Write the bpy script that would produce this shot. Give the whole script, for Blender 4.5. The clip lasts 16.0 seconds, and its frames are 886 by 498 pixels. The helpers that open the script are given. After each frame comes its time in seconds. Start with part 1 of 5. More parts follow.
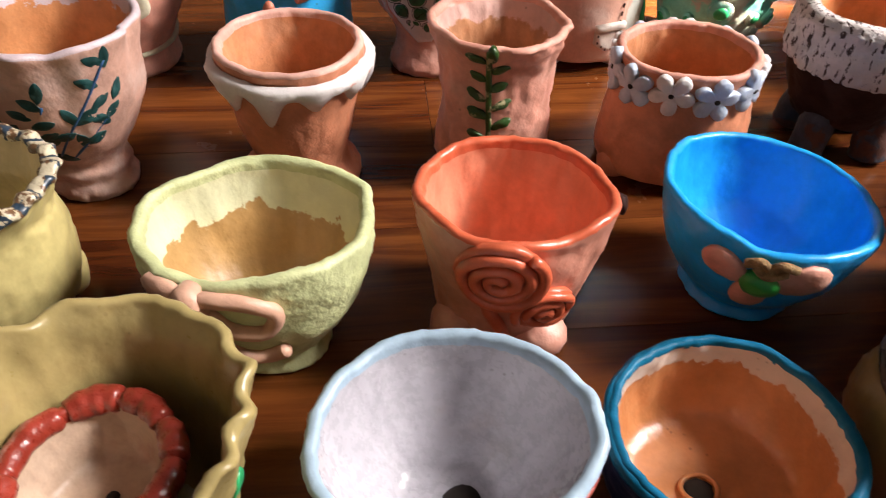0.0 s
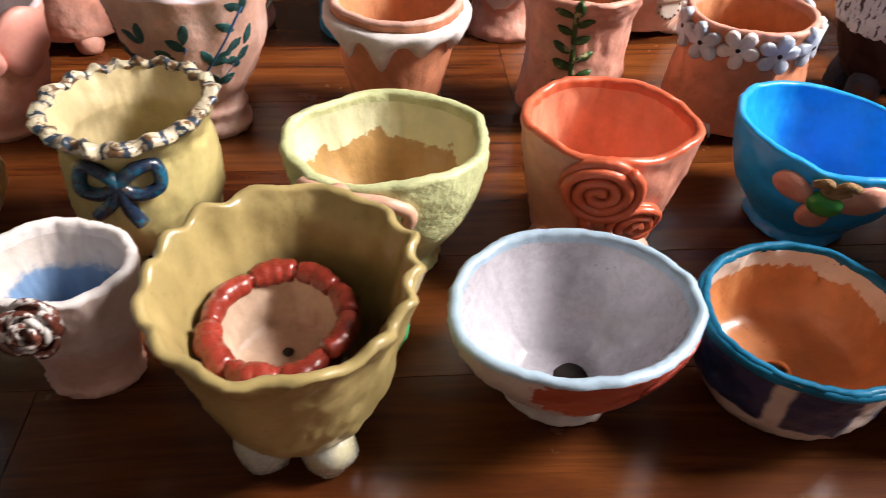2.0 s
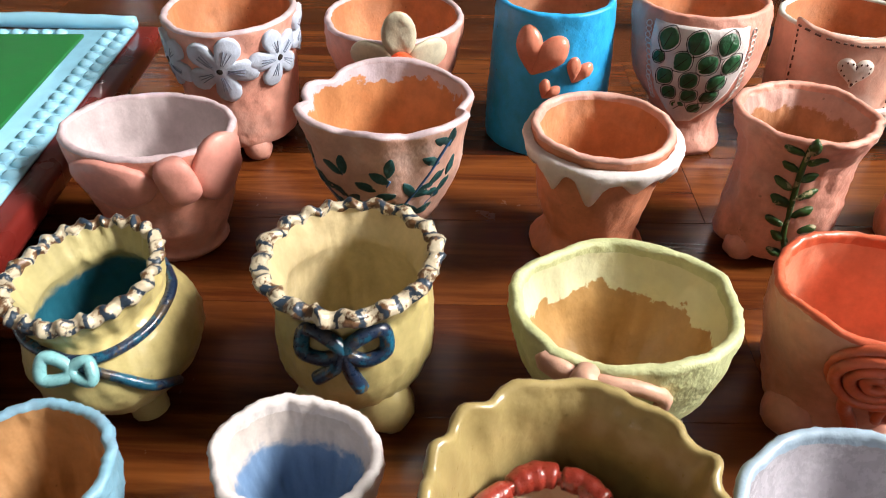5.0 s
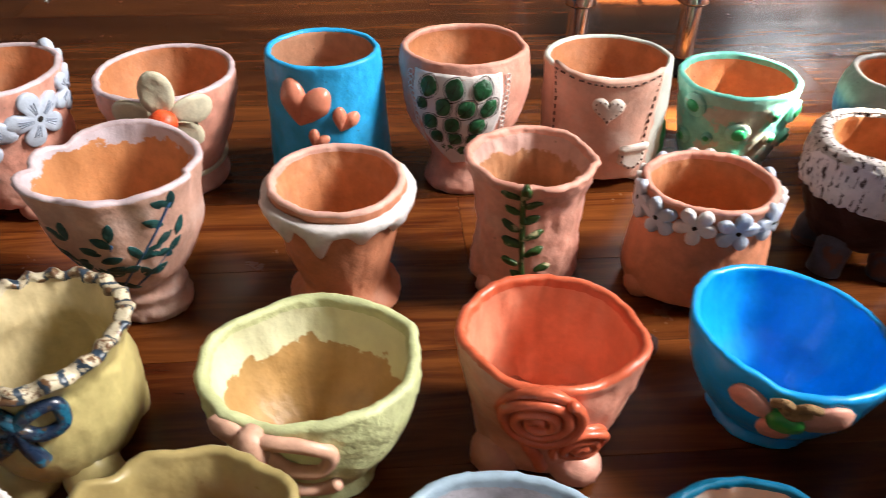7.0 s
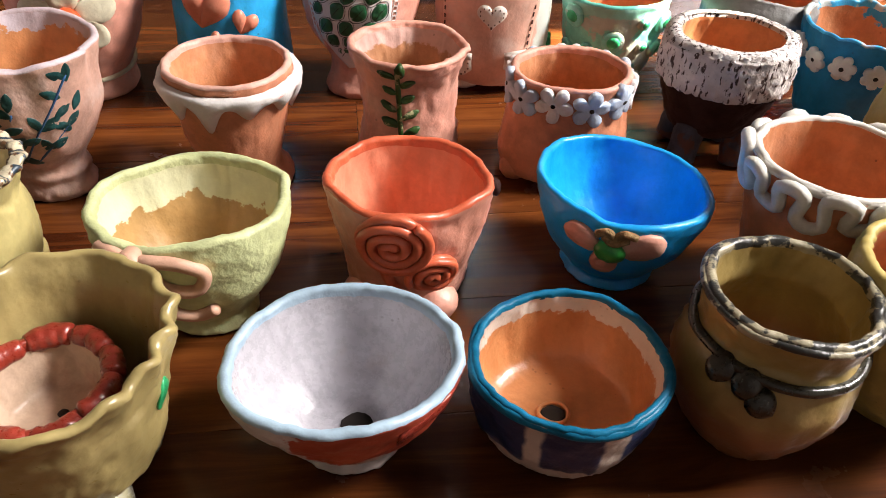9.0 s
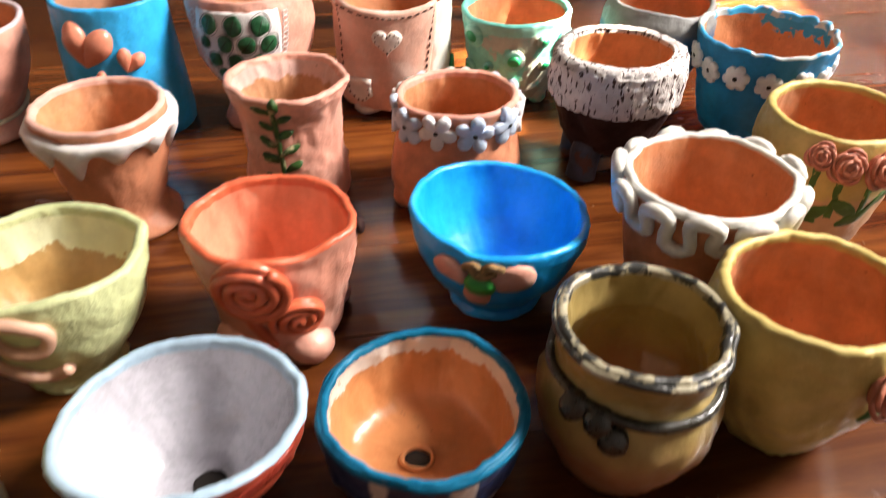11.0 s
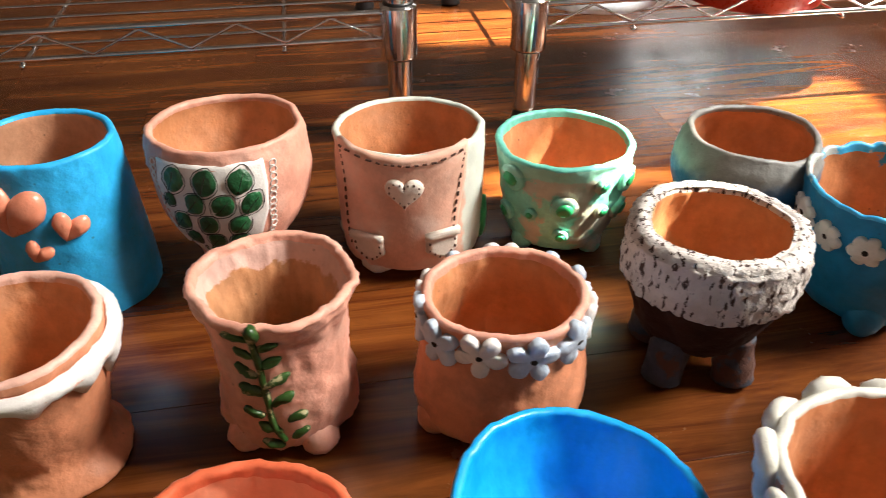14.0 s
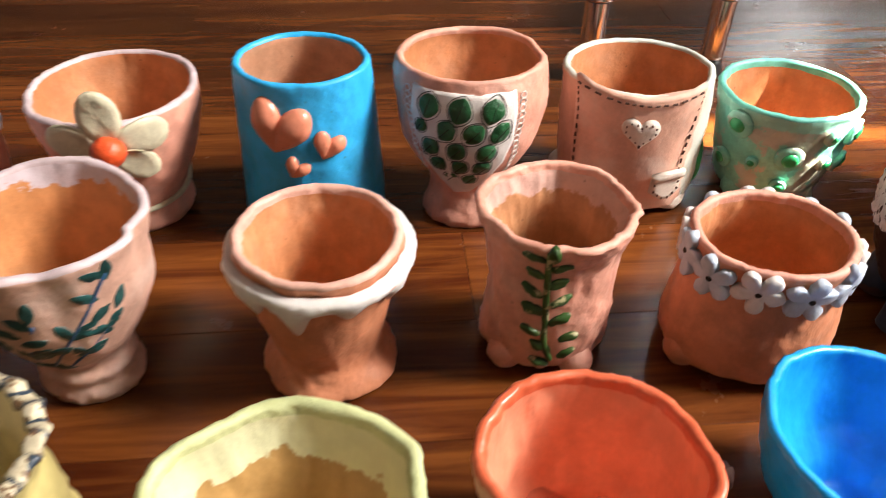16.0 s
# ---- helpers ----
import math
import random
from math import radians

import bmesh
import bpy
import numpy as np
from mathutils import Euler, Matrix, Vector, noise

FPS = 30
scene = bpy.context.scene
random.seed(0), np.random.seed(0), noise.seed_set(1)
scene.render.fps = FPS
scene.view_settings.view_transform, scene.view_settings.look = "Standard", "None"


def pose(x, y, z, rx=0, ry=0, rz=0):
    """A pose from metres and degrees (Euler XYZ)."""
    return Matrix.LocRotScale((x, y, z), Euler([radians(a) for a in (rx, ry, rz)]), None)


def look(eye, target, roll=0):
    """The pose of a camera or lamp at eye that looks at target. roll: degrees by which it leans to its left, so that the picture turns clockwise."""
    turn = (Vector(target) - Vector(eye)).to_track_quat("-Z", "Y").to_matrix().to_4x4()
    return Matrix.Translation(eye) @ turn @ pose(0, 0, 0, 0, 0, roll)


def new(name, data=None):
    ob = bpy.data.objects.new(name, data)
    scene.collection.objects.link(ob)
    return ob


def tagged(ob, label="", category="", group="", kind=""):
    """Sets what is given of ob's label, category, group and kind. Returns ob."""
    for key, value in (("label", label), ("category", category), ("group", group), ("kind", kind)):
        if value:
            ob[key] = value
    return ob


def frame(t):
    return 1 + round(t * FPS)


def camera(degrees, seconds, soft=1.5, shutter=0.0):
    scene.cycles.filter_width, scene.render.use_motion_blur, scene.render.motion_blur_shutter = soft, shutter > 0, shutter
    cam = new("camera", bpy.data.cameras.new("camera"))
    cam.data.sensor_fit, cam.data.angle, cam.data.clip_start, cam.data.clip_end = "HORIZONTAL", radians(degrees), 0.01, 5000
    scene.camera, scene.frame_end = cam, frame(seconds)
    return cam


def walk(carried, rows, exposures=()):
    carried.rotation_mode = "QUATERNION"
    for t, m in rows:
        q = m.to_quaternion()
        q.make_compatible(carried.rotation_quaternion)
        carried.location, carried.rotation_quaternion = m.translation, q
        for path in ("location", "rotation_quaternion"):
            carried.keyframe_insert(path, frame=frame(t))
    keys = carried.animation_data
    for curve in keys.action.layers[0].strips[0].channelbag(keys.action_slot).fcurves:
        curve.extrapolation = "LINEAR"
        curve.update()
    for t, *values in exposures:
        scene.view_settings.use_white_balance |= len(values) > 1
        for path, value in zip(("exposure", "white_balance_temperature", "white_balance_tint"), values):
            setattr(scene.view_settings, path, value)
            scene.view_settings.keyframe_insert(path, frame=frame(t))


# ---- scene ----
cam = camera(61.1, 16.0, soft=0.8, shutter=0.4)
METRES, EYE, TILT, LEAN, TURN = 1.10, 0.34, -42.0, -1.2, 0.0
ROWS = [
    (0.0, 0.0, 0.0, 0.0, 0.0, 0.0, 0.0),
    (0.5, 0.0117, -0.0052, -0.0151, -0.93, -0.15, 0.85),
    (1.0, 0.0053, -0.017, -0.029, -0.56, -0.55, 0.99),
    (1.5, -0.017, -0.0368, -0.0408, -0.22, -0.17, 0.19),
    (2.0, -0.0508, -0.0544, -0.0479, 0.89, 0.27, -1.08),
    (2.5, -0.0826, -0.0601, -0.0519, 2.02, 0.2, -2.76),
    (3.0, -0.1162, -0.0598, -0.0496, 3.19, 0.11, -3.57),
    (3.5, -0.1473, -0.0559, -0.0313, 5.19, 0.31, -3.97),
    (3.7, -0.1523, -0.0559, -0.0206, 6.0, 0.38, -4.42),
    (5.8, -0.1254, -0.0123, 0.0341, 4.91, 4.2, -3.04),
    (6.0, -0.1035, -0.0209, 0.0473, 4.85, 3.35, -3.02),
    (6.5, -0.0583, -0.0225, 0.0474, 3.34, 4.18, -1.4),
    (7.0, -0.0124, -0.0299, 0.0388, 1.35, 4.8, -0.11),
    (7.5, 0.0212, -0.0409, 0.0162, -0.2, 4.9, -0.16),
    (8.0, 0.0353, -0.0527, -0.0099, -0.85, 4.57, -0.86),
    (8.5, 0.0402, -0.0651, -0.0331, -0.88, 3.72, -0.91),
    (8.7, 0.0391, -0.0734, -0.0392, -1.41, 3.38, -0.38),
    (10.8, 0.1012, -0.0756, -0.0437, -2.61, 3.6, 3.23),
    (11.0, 0.1117, -0.066, -0.0257, -2.74, 4.04, 3.89),
    (11.5, 0.1418, -0.0468, 0.0165, -2.94, 6.44, 5.81),
    (12.0, 0.142, -0.0348, 0.0365, -3.54, 8.0, 5.95),
    (12.5, 0.1447, 0.0046, 0.0694, -3.69, 8.04, 6.36),
    (13.0, 0.1447, 0.0374, 0.0883, -3.33, 7.37, 6.68),
    (13.5, 0.1329, 0.0567, 0.0996, -3.28, 6.82, 5.56),
    (14.0, 0.1025, 0.0731, 0.108, -2.93, 6.37, 4.14),
    (14.5, 0.0723, 0.0865, 0.1162, -2.03, 5.85, 2.76),
    (15.0, 0.0447, 0.1074, 0.1195, -1.32, 4.75, 1.64),
    (15.5, 0.0165, 0.107, 0.1132, -0.72, 4.07, 0.91),
    (16.0, -0.0241, 0.0594, 0.0991, 0.5, 2.7, -0.03),
]
walk(cam, [(t, pose(0, 0, EYE, TILT, LEAN, TURN) @ pose(METRES * x, METRES * y, METRES * z, 90 + pitch, roll, yaw)) for t, x, y, z, yaw, pitch, roll in ROWS], exposures=((0.0, 3.74, 6400, 17), (3.5, 4.08, 6450, 18), (6.0, 3.86, 6250, 13), (8.5, 3.76, 6350, 15), (11.0, 4.06, 6500, 14), (12.5, 3.74, 6550, 10), (14.0, 3.72, 6550, 9), (16.0, 3.92, 6600, 13)))

# ---- light ----
SUN_FROM = Vector((0.80, -0.05, 0.92)).normalized()
world = bpy.data.worlds.new("sky")
scene.world = world
world.use_nodes = True
sky = world.node_tree.nodes.new("ShaderNodeTexSky")
sky.sky_type, sky.sun_disc = "NISHITA", False
sky.sun_elevation, sky.sun_rotation = radians(48.8), math.atan2(SUN_FROM.x, SUN_FROM.y)
world.node_tree.links.new(sky.outputs[0], world.node_tree.nodes["Background"].inputs[0])
world.node_tree.nodes["Background"].inputs[1].default_value = 0.0075

sun = new("sun", bpy.data.lights.new("sun", "SUN"))
sun.data.energy, sun.data.angle, sun.data.color = 5.0, radians(0.6), (1.0, 0.93, 0.74)
sun.matrix_world = look(SUN_FROM * 5, (0, 0, 0))


def window_light(name, eye, target, width, height, watts, colour):
    lamp = new(name, bpy.data.lights.new(name, "AREA"))
    lamp.data.shape, lamp.data.size, lamp.data.size_y = "RECTANGLE", width, height
    lamp.data.energy, lamp.data.color = watts, colour
    lamp.matrix_world = look(eye, target)
    return lamp


window_light("window_light_key", (2.31, 0.56, 2.05), (0.0, 0.62, 0.15), 0.66, 1.0, 18.0, (1.0, 0.955, 0.875))
# small unseen fill lamp, added in the narrow sun opening
window_light("added_fill_right", (2.31, 0.80, 2.07), (0.2, 0.8, 0.15), 0.19, 0.2, 0.45, (1.0, 0.96, 0.90))
window_light("window_light_back", (1.16, 2.66, 0.72), (0.6, 0.9, 0.2), 0.30, 0.22, 0.13, (1.0, 0.97, 0.93))


# ---- materials ----
def nodes_of(name):
    m = bpy.data.materials.new(name)
    m.use_nodes = True
    t = m.node_tree
    return m, t, t.nodes["Principled BSDF"]


def add(t, kind, **inputs):
    n = t.nodes.new(kind)
    for k, v in inputs.items():
        key = int(k[1:]) if k[0] == "i" and k[1:].isdigit() else k.replace("_", " ")
        if isinstance(v, bpy.types.NodeSocket):
            t.links.new(v, n.inputs[key])
        else:
            n.inputs[key].default_value = v
    return n


def arith(t, op, a, b=0.0, c=0.0):
    n = t.nodes.new("ShaderNodeMath")
    n.operation = op
    for i, v in enumerate((a, b, c)):
        if isinstance(v, bpy.types.NodeSocket):
            t.links.new(v, n.inputs[i])
        else:
            n.inputs[i].default_value = v
    return n.outputs[0]


def blend(t, f, a, b, mode="MIX"):
    n = t.nodes.new("ShaderNodeMix")
    n.data_type, n.blend_type = "RGBA", mode
    for i, v in ((0, f), (6, a), (7, b)):
        if isinstance(v, bpy.types.NodeSocket):
            t.links.new(v, n.inputs[i])
        else:
            n.inputs[i].default_value = v if i == 0 else (*v[:3], 1)
    return n.outputs[2]


def step(t, v, lo, hi):
    n = add(t, "ShaderNodeMapRange", Value=v, From_Min=lo, From_Max=hi)
    n.interpolation_type = "SMOOTHSTEP"
    return n.outputs[0]


def ceramic(name, colour, rough=0.45, var=0.22, grain=45.0, bump=0.35, coat=0.0, layers=(), specks=0.0):
    """Hand-painted clay. layers: (colour, kind, ...) with kind above/below (height, unevenness) or patches (scale, share)
    or sector (angle, half width, height, unevenness)."""
    m, t, b = nodes_of(name)
    co = t.nodes.new("ShaderNodeTexCoord").outputs["Object"]
    big = add(t, "ShaderNodeTexNoise", Vector=co, Scale=grain, Detail=4.0, Roughness=0.6).outputs[0]
    fine = add(t, "ShaderNodeTexNoise", Vector=co, Scale=grain * 7, Detail=3.0, Roughness=0.7).outputs[0]
    edge = add(t, "ShaderNodeTexNoise", Vector=co, Scale=70.0, Detail=5.0, Roughness=0.65).outputs[0]
    dark = tuple(c * (1 - var) for c in colour)
    light = tuple(min(1, c * (1 + var) + 0.01) for c in colour)
    col = blend(t, step(t, big, 0.32, 0.68), dark, light)
    col = blend(t, 0.16, col, blend(t, step(t, fine, 0.3, 0.7), tuple(c * 0.7 for c in colour), light))
    macro = add(t, "ShaderNodeTexNoise", Vector=co, Scale=grain * 0.38, Detail=3.0, Roughness=0.55, Distortion=0.4).outputs[0]
    col = blend(t, arith(t, "MULTIPLY", step(t, macro, 0.42, 0.66), min(0.6, var * 2.0)), col, tuple(c * 0.72 for c in colour))
    sep = add(t, "ShaderNodeSeparateXYZ", Vector=co)
    for layer in layers:
        c2, kind = layer[:2]
        if kind in ("above", "below"):
            z = arith(t, "MULTIPLY_ADD", arith(t, "SUBTRACT", edge, 0.5), layer[3] * 2, sep.outputs[2])
            soft = layer[4] if len(layer) > 4 else 0.001
            f = step(t, z, layer[2] - soft, layer[2] + soft)
            if kind == "below":
                f = arith(t, "SUBTRACT", 1.0, f)
        elif kind == "patches":
            n = add(t, "ShaderNodeTexNoise", Vector=co, Scale=layer[2], Detail=5.0, Roughness=0.6).outputs[0]
            f = step(t, n, 1 - layer[3] - 0.03, 1 - layer[3] + 0.03)
        elif kind == "strokes":
            mp = add(t, "ShaderNodeMapping", Vector=co)
            mp.inputs["Scale"].default_value = (1.0, 1.0, 0.3)
            n = add(t, "ShaderNodeTexNoise", Vector=mp.outputs[0], Scale=layer[2], Detail=3.0, Roughness=0.55).outputs[0]
            f = step(t, n, 1 - layer[3] - 0.03, 1 - layer[3] + 0.03)
        elif kind == "rays":
            a = arith(t, "ARCTAN2", sep.outputs[1], sep.outputs[0])
            a = arith(t, "MULTIPLY_ADD", arith(t, "SUBTRACT", big, 0.5), 0.5, a)
            n = arith(t, "MULTIPLY_ADD", edge, 2.4, arith(t, "SINE", arith(t, "MULTIPLY", a, layer[2])))
            f = step(t, n, layer[3], layer[3] + 0.35)
        elif kind == "stain":
            n = add(t, "ShaderNodeTexNoise", Vector=co, Scale=layer[2], Detail=4.0, Roughness=0.6).outputs[0]
            f = arith(t, "MULTIPLY", step(t, n, 1 - layer[3] - 0.15, 1 - layer[3] + 0.15), 0.7)
        else:
            a = arith(t, "ARCTAN2", sep.outputs[1], sep.outputs[0])
            a = arith(t, "ABSOLUTE", arith(t, "SUBTRACT", a, radians(layer[2])))
            a = arith(t, "MULTIPLY_ADD", arith(t, "SUBTRACT", edge, 0.5), layer[5], a)
            f = arith(t, "SUBTRACT", 1.0, step(t, a, radians(layer[3]) - 0.03, radians(layer[3]) + 0.03))
            z = arith(t, "MULTIPLY_ADD", arith(t, "SUBTRACT", edge, 0.5), layer[5] * 0.05, sep.outputs[2])
            f = arith(t, "MULTIPLY", f, step(t, z, layer[4] - 0.001, layer[4] + 0.001))
        tone = blend(t, step(t, big, 0.3, 0.7), tuple(c * (1 - var * 0.7) for c in c2), tuple(min(1, c * (1 + var * 0.5)) for c in c2))
        col = blend(t, f, col, tone)
    if specks:
        v = add(t, "ShaderNodeTexVoronoi", Vector=co, Scale=190.0).outputs["Distance"]
        gate = add(t, "ShaderNodeTexNoise", Vector=co, Scale=60.0).outputs[0]
        f = arith(t, "MULTIPLY", arith(t, "SUBTRACT", 1.0, step(t, v, 0.1, 0.24)), step(t, gate, 0.6, 0.68))
        col = blend(t, arith(t, "MULTIPLY", f, specks), col, (0.05, 0.025, 0.015))
    t.links.new(col, b.inputs["Base Color"])
    t.links.new(arith(t, "MULTIPLY_ADD", fine, 0.3, rough - 0.15), b.inputs["Roughness"])
    b.inputs["Coat Weight"].default_value = coat
    b.inputs["Coat Roughness"].default_value = 0.16
    mid = add(t, "ShaderNodeTexNoise", Vector=co, Scale=125.0, Detail=6.0, Roughness=0.62).outputs[0]
    h = arith(t, "MULTIPLY_ADD", mid, 0.2, arith(t, "MULTIPLY_ADD", fine, 0.06, big))
    bm_ = add(t, "ShaderNodeBump", Height=h, Strength=min(1.0, bump * 1.15), Distance=0.0042)
    t.links.new(bm_.outputs[0], b.inputs["Normal"])
    return m


def plain(name, colour, rough=0.4, metal=0.0, var=0.1, scale=60.0, bump=0.1, coat=0.0):
    m, t, b = nodes_of(name)
    co = t.nodes.new("ShaderNodeTexCoord").outputs["Object"]
    n = add(t, "ShaderNodeTexNoise", Vector=co, Scale=scale, Detail=4.0).outputs[0]
    t.links.new(blend(t, n, tuple(c * (1 - var) for c in colour), tuple(min(1, c * (1 + var)) for c in colour)), b.inputs["Base Color"])
    t.links.new(arith(t, "MULTIPLY_ADD", n, 0.15, max(0.02, rough - 0.075)), b.inputs["Roughness"])
    b.inputs["Metallic"].default_value, b.inputs["Coat Weight"].default_value = metal, coat
    bn = add(t, "ShaderNodeBump", Height=n, Strength=bump, Distance=0.002)
    t.links.new(bn.outputs[0], b.inputs["Normal"])
    return m


def wood():
    m, t, b = nodes_of("varnished_wood")
    co = t.nodes.new("ShaderNodeTexCoord").outputs["Object"]
    rnd = t.nodes.new("ShaderNodeObjectInfo").outputs["Random"]
    off = add(t, "ShaderNodeCombineXYZ", X=arith(t, "MULTIPLY", rnd, 37.0), Y=arith(t, "MULTIPLY", rnd, 11.0), Z=0.0).outputs[0]
    va = t.nodes.new("ShaderNodeVectorMath")
    va.operation = "ADD"
    t.links.new(co, va.inputs[0])
    t.links.new(off, va.inputs[1])
    mp = add(t, "ShaderNodeMapping", Vector=va.outputs[0])
    mp.inputs["Scale"].default_value = (2.2, 26.0, 1.0)
    grain = add(t, "ShaderNodeTexNoise", Vector=mp.outputs[0], Scale=1.6, Detail=6.0, Roughness=0.65, Distortion=1.2).outputs[0]
    mp2 = add(t, "ShaderNodeMapping", Vector=va.outputs[0])
    mp2.inputs["Scale"].default_value = (9.0, 330.0, 1.0)
    fibre = add(t, "ShaderNodeTexNoise", Vector=mp2.outputs[0], Scale=1.0, Detail=3.0, Roughness=0.6).outputs[0]
    blot = add(t, "ShaderNodeTexNoise", Vector=va.outputs[0], Scale=7.0, Detail=3.0).outputs[0]
    col = blend(t, step(t, grain, 0.30, 0.86), WOOD_DARK, WOOD_LIGHT)
    col = blend(t, arith(t, "MULTIPLY", step(t, fibre, 0.5, 0.8), 0.2), col, tuple(c * 0.35 for c in WOOD_DARK))
    col = blend(t, arith(t, "MULTIPLY", step(t, blot, 0.4, 0.7), 0.35), col, tuple(c * 0.6 for c in WOOD_LIGHT))
    tone = arith(t, "MULTIPLY_ADD", rnd, 0.75, 0.62)
    hsv = add(t, "ShaderNodeHueSaturation", Color=col, Value=tone)
    t.links.new(hsv.outputs[0], b.inputs["Base Color"])
    scuff = add(t, "ShaderNodeTexNoise", Vector=co, Scale=14.0, Detail=6.0, Roughness=0.7).outputs[0]
    t.links.new(arith(t, "MULTIPLY_ADD", scuff, 0.16, 0.17), b.inputs["Roughness"])
    b.inputs["Coat Weight"].default_value, b.inputs["Coat Roughness"].default_value = 0.16, 0.16
    b.inputs["Specular IOR Level"].default_value = 0.38
    h = arith(t, "MULTIPLY_ADD", fibre, 0.5, arith(t, "MULTIPLY", blot, 1.2))
    bn = add(t, "ShaderNodeBump", Height=h, Strength=0.12, Distance=0.002)
    t.links.new(bn.outputs[0], b.inputs["Normal"])
    return m


WOOD_DARK, WOOD_LIGHT = (0.048, 0.0090, 0.0025), (0.215, 0.066, 0.0135)
WOOD = wood()
PLASTER = plain("wall_plaster", (0.11, 0.078, 0.056), 0.8, var=0.08, scale=6.0)
# paler than PLASTER so that the unseen south wall reflects light onto the chrome
BOUNCEPLASTER = plain("bounce_wall_plaster", (0.24, 0.22, 0.205), 0.8, var=0.06, scale=6.0)
CEILING = plain("ceiling_paint", (0.14, 0.12, 0.105), 0.85, var=0.05, scale=5.0)
CHROME = plain("chrome", (0.80, 0.80, 0.82), 0.16, 1.0, var=0.06, scale=90.0, bump=0.04)
BLACK = plain("black_plastic", (0.012, 0.012, 0.013), 0.45)
TERRA = (0.56, 0.225, 0.092)
PINK = (0.69, 0.32, 0.235)
INNER = ceramic("terracotta_inside", TERRA, 0.6, 0.2, 38.0, 0.4, specks=0.8, layers=(((0.60, 0.30, 0.17), "stain", 22.0, 0.42),))
INNER_TAN = ceramic("tan_inside", (0.46, 0.25, 0.10), 0.55, 0.2, 35.0, 0.35, specks=0.6)
INNER_PALE = ceramic("pale_tan_inside", (0.52, 0.26, 0.15), 0.6, 0.2, 38.0, 0.4, specks=0.6)
PINKCLAY = ceramic("pink_clay", PINK, 0.5, 0.2, 40.0, 0.4, layers=(((0.66, 0.40, 0.32), "stain", 26.0, 0.4),), specks=0.4)
ORANGECLAY = ceramic("orange_clay", (0.62, 0.24, 0.125), 0.5, 0.2, 40.0, 0.4, specks=0.3)
WHITEGLAZE = ceramic("white_paint", (0.74, 0.70, 0.68), 0.42, 0.12, 50.0, 0.35)
PALEBLUE = ceramic("pale_blue_paint", (0.52, 0.60, 0.72), 0.45, 0.15, 50.0, 0.35)
# near-black colour that stands in for the shade in holes and cut lines
HOLLOW_SHADE = plain("hollow_shade", (0.015, 0.009, 0.006), 0.9)


# place x, y, lip height and half widths of each pot
POTS = {
    "flowers": (-0.412, 0.598, 0.124, 0.057, 0.061),
    "daisy": (-0.275, 0.634, 0.110, 0.062, 0.064),
    "heart": (-0.133, 0.645, 0.129, 0.051, 0.048),
    "goblet": (-0.005, 0.660, 0.128, 0.059, 0.054),
    "cream": (0.132, 0.685, 0.108, 0.061, 0.055),
    "mint": (0.261, 0.687, 0.090, 0.058, 0.056),
    "grey": (0.401, 0.649, 0.110, 0.053, 0.050),
    "bluefl": (0.476, 0.570, 0.103, 0.062, 0.062),
    "pinkbow": (-0.421, 0.436, 0.100, 0.062, 0.049),
    "leaf": (-0.250, 0.448, 0.126, 0.060, 0.054),
    "drip": (-0.099, 0.467, 0.104, 0.0575, 0.0575),
    "vine": (0.044, 0.489, 0.112, 0.049, 0.047),
    "collar": (0.180, 0.489, 0.093, 0.051, 0.046),
    "fleece": (0.322, 0.520, 0.112, 0.054, 0.052),
    "yrose": (0.464, 0.414, 0.104, 0.053, 0.053),
    "squig": (0.329, 0.324, 0.111, 0.055, 0.054),
    "teal": (-0.397, 0.290, 0.093, 0.041, 0.049),
    "bow": (-0.247, 0.305, 0.105, 0.050, 0.052),
    "lime": (-0.095, 0.304, 0.086, 0.063, 0.055),
    "coral": (0.044, 0.324, 0.093, 0.055, 0.050),
    "blue": (0.196, 0.347, 0.077, 0.062, 0.063),
    "bluerose": (-0.371, 0.169, 0.076, 0.041, 0.043),
    "pinkrose": (-0.249, 0.189, 0.082, 0.040, 0.034),
    "wavy": (-0.127, 0.159, 0.109, 0.062, 0.065),
    "red": (-0.133, 0.160, 0.079, 0.034, 0.036),
    "lav": (0.010, 0.185, 0.071, 0.065, 0.056),
    "tealrim": (0.134, 0.193, 0.062, 0.055, 0.055),
    "darkrim": (0.250, 0.203, 0.102, 0.046, 0.047),
    "yplain": (0.351, 0.217, 0.105, 0.052, 0.052),
}


# ---- mesh helpers ----
def part(name, bm, material, parent, label=""):
    """One mesh object under a thing or a part."""
    me = bpy.data.meshes.new(name)
    bmesh.ops.recalc_face_normals(bm, faces=bm.faces[:])
    bm.to_mesh(me)
    bm.free()
    for f in me.polygons:
        f.use_smooth = True
    for m in material if isinstance(material, (list, tuple)) else (material,):
        me.materials.append(m)
    ob = new(name, me)
    ob.parent = parent
    if label:
        tagged(ob, label)
    return ob


def thing(name, place, label, category, group="", turn=0.0, kind=""):
    ob = new(name)
    ob.matrix_world = pose(*place, 0, 0, turn)
    return tagged(ob, label, category, group, kind)


def smooth(points, n):
    """n + 1 points on a smooth curve through the points given."""
    p = [Vector(q) for q in points]
    out = []
    for i in range(n + 1):
        s = i / n * (len(p) - 1)
        k = min(int(s), len(p) - 2)
        f = s - k
        a, b, c, d = p[max(k - 1, 0)], p[k], p[k + 1], p[min(k + 2, len(p) - 1)]
        out.append(0.5 * (2 * b + (c - a) * f + (2 * a - 5 * b + 4 * c - d) * f * f + (3 * b - a - 3 * c + d) * f ** 3))
    return out


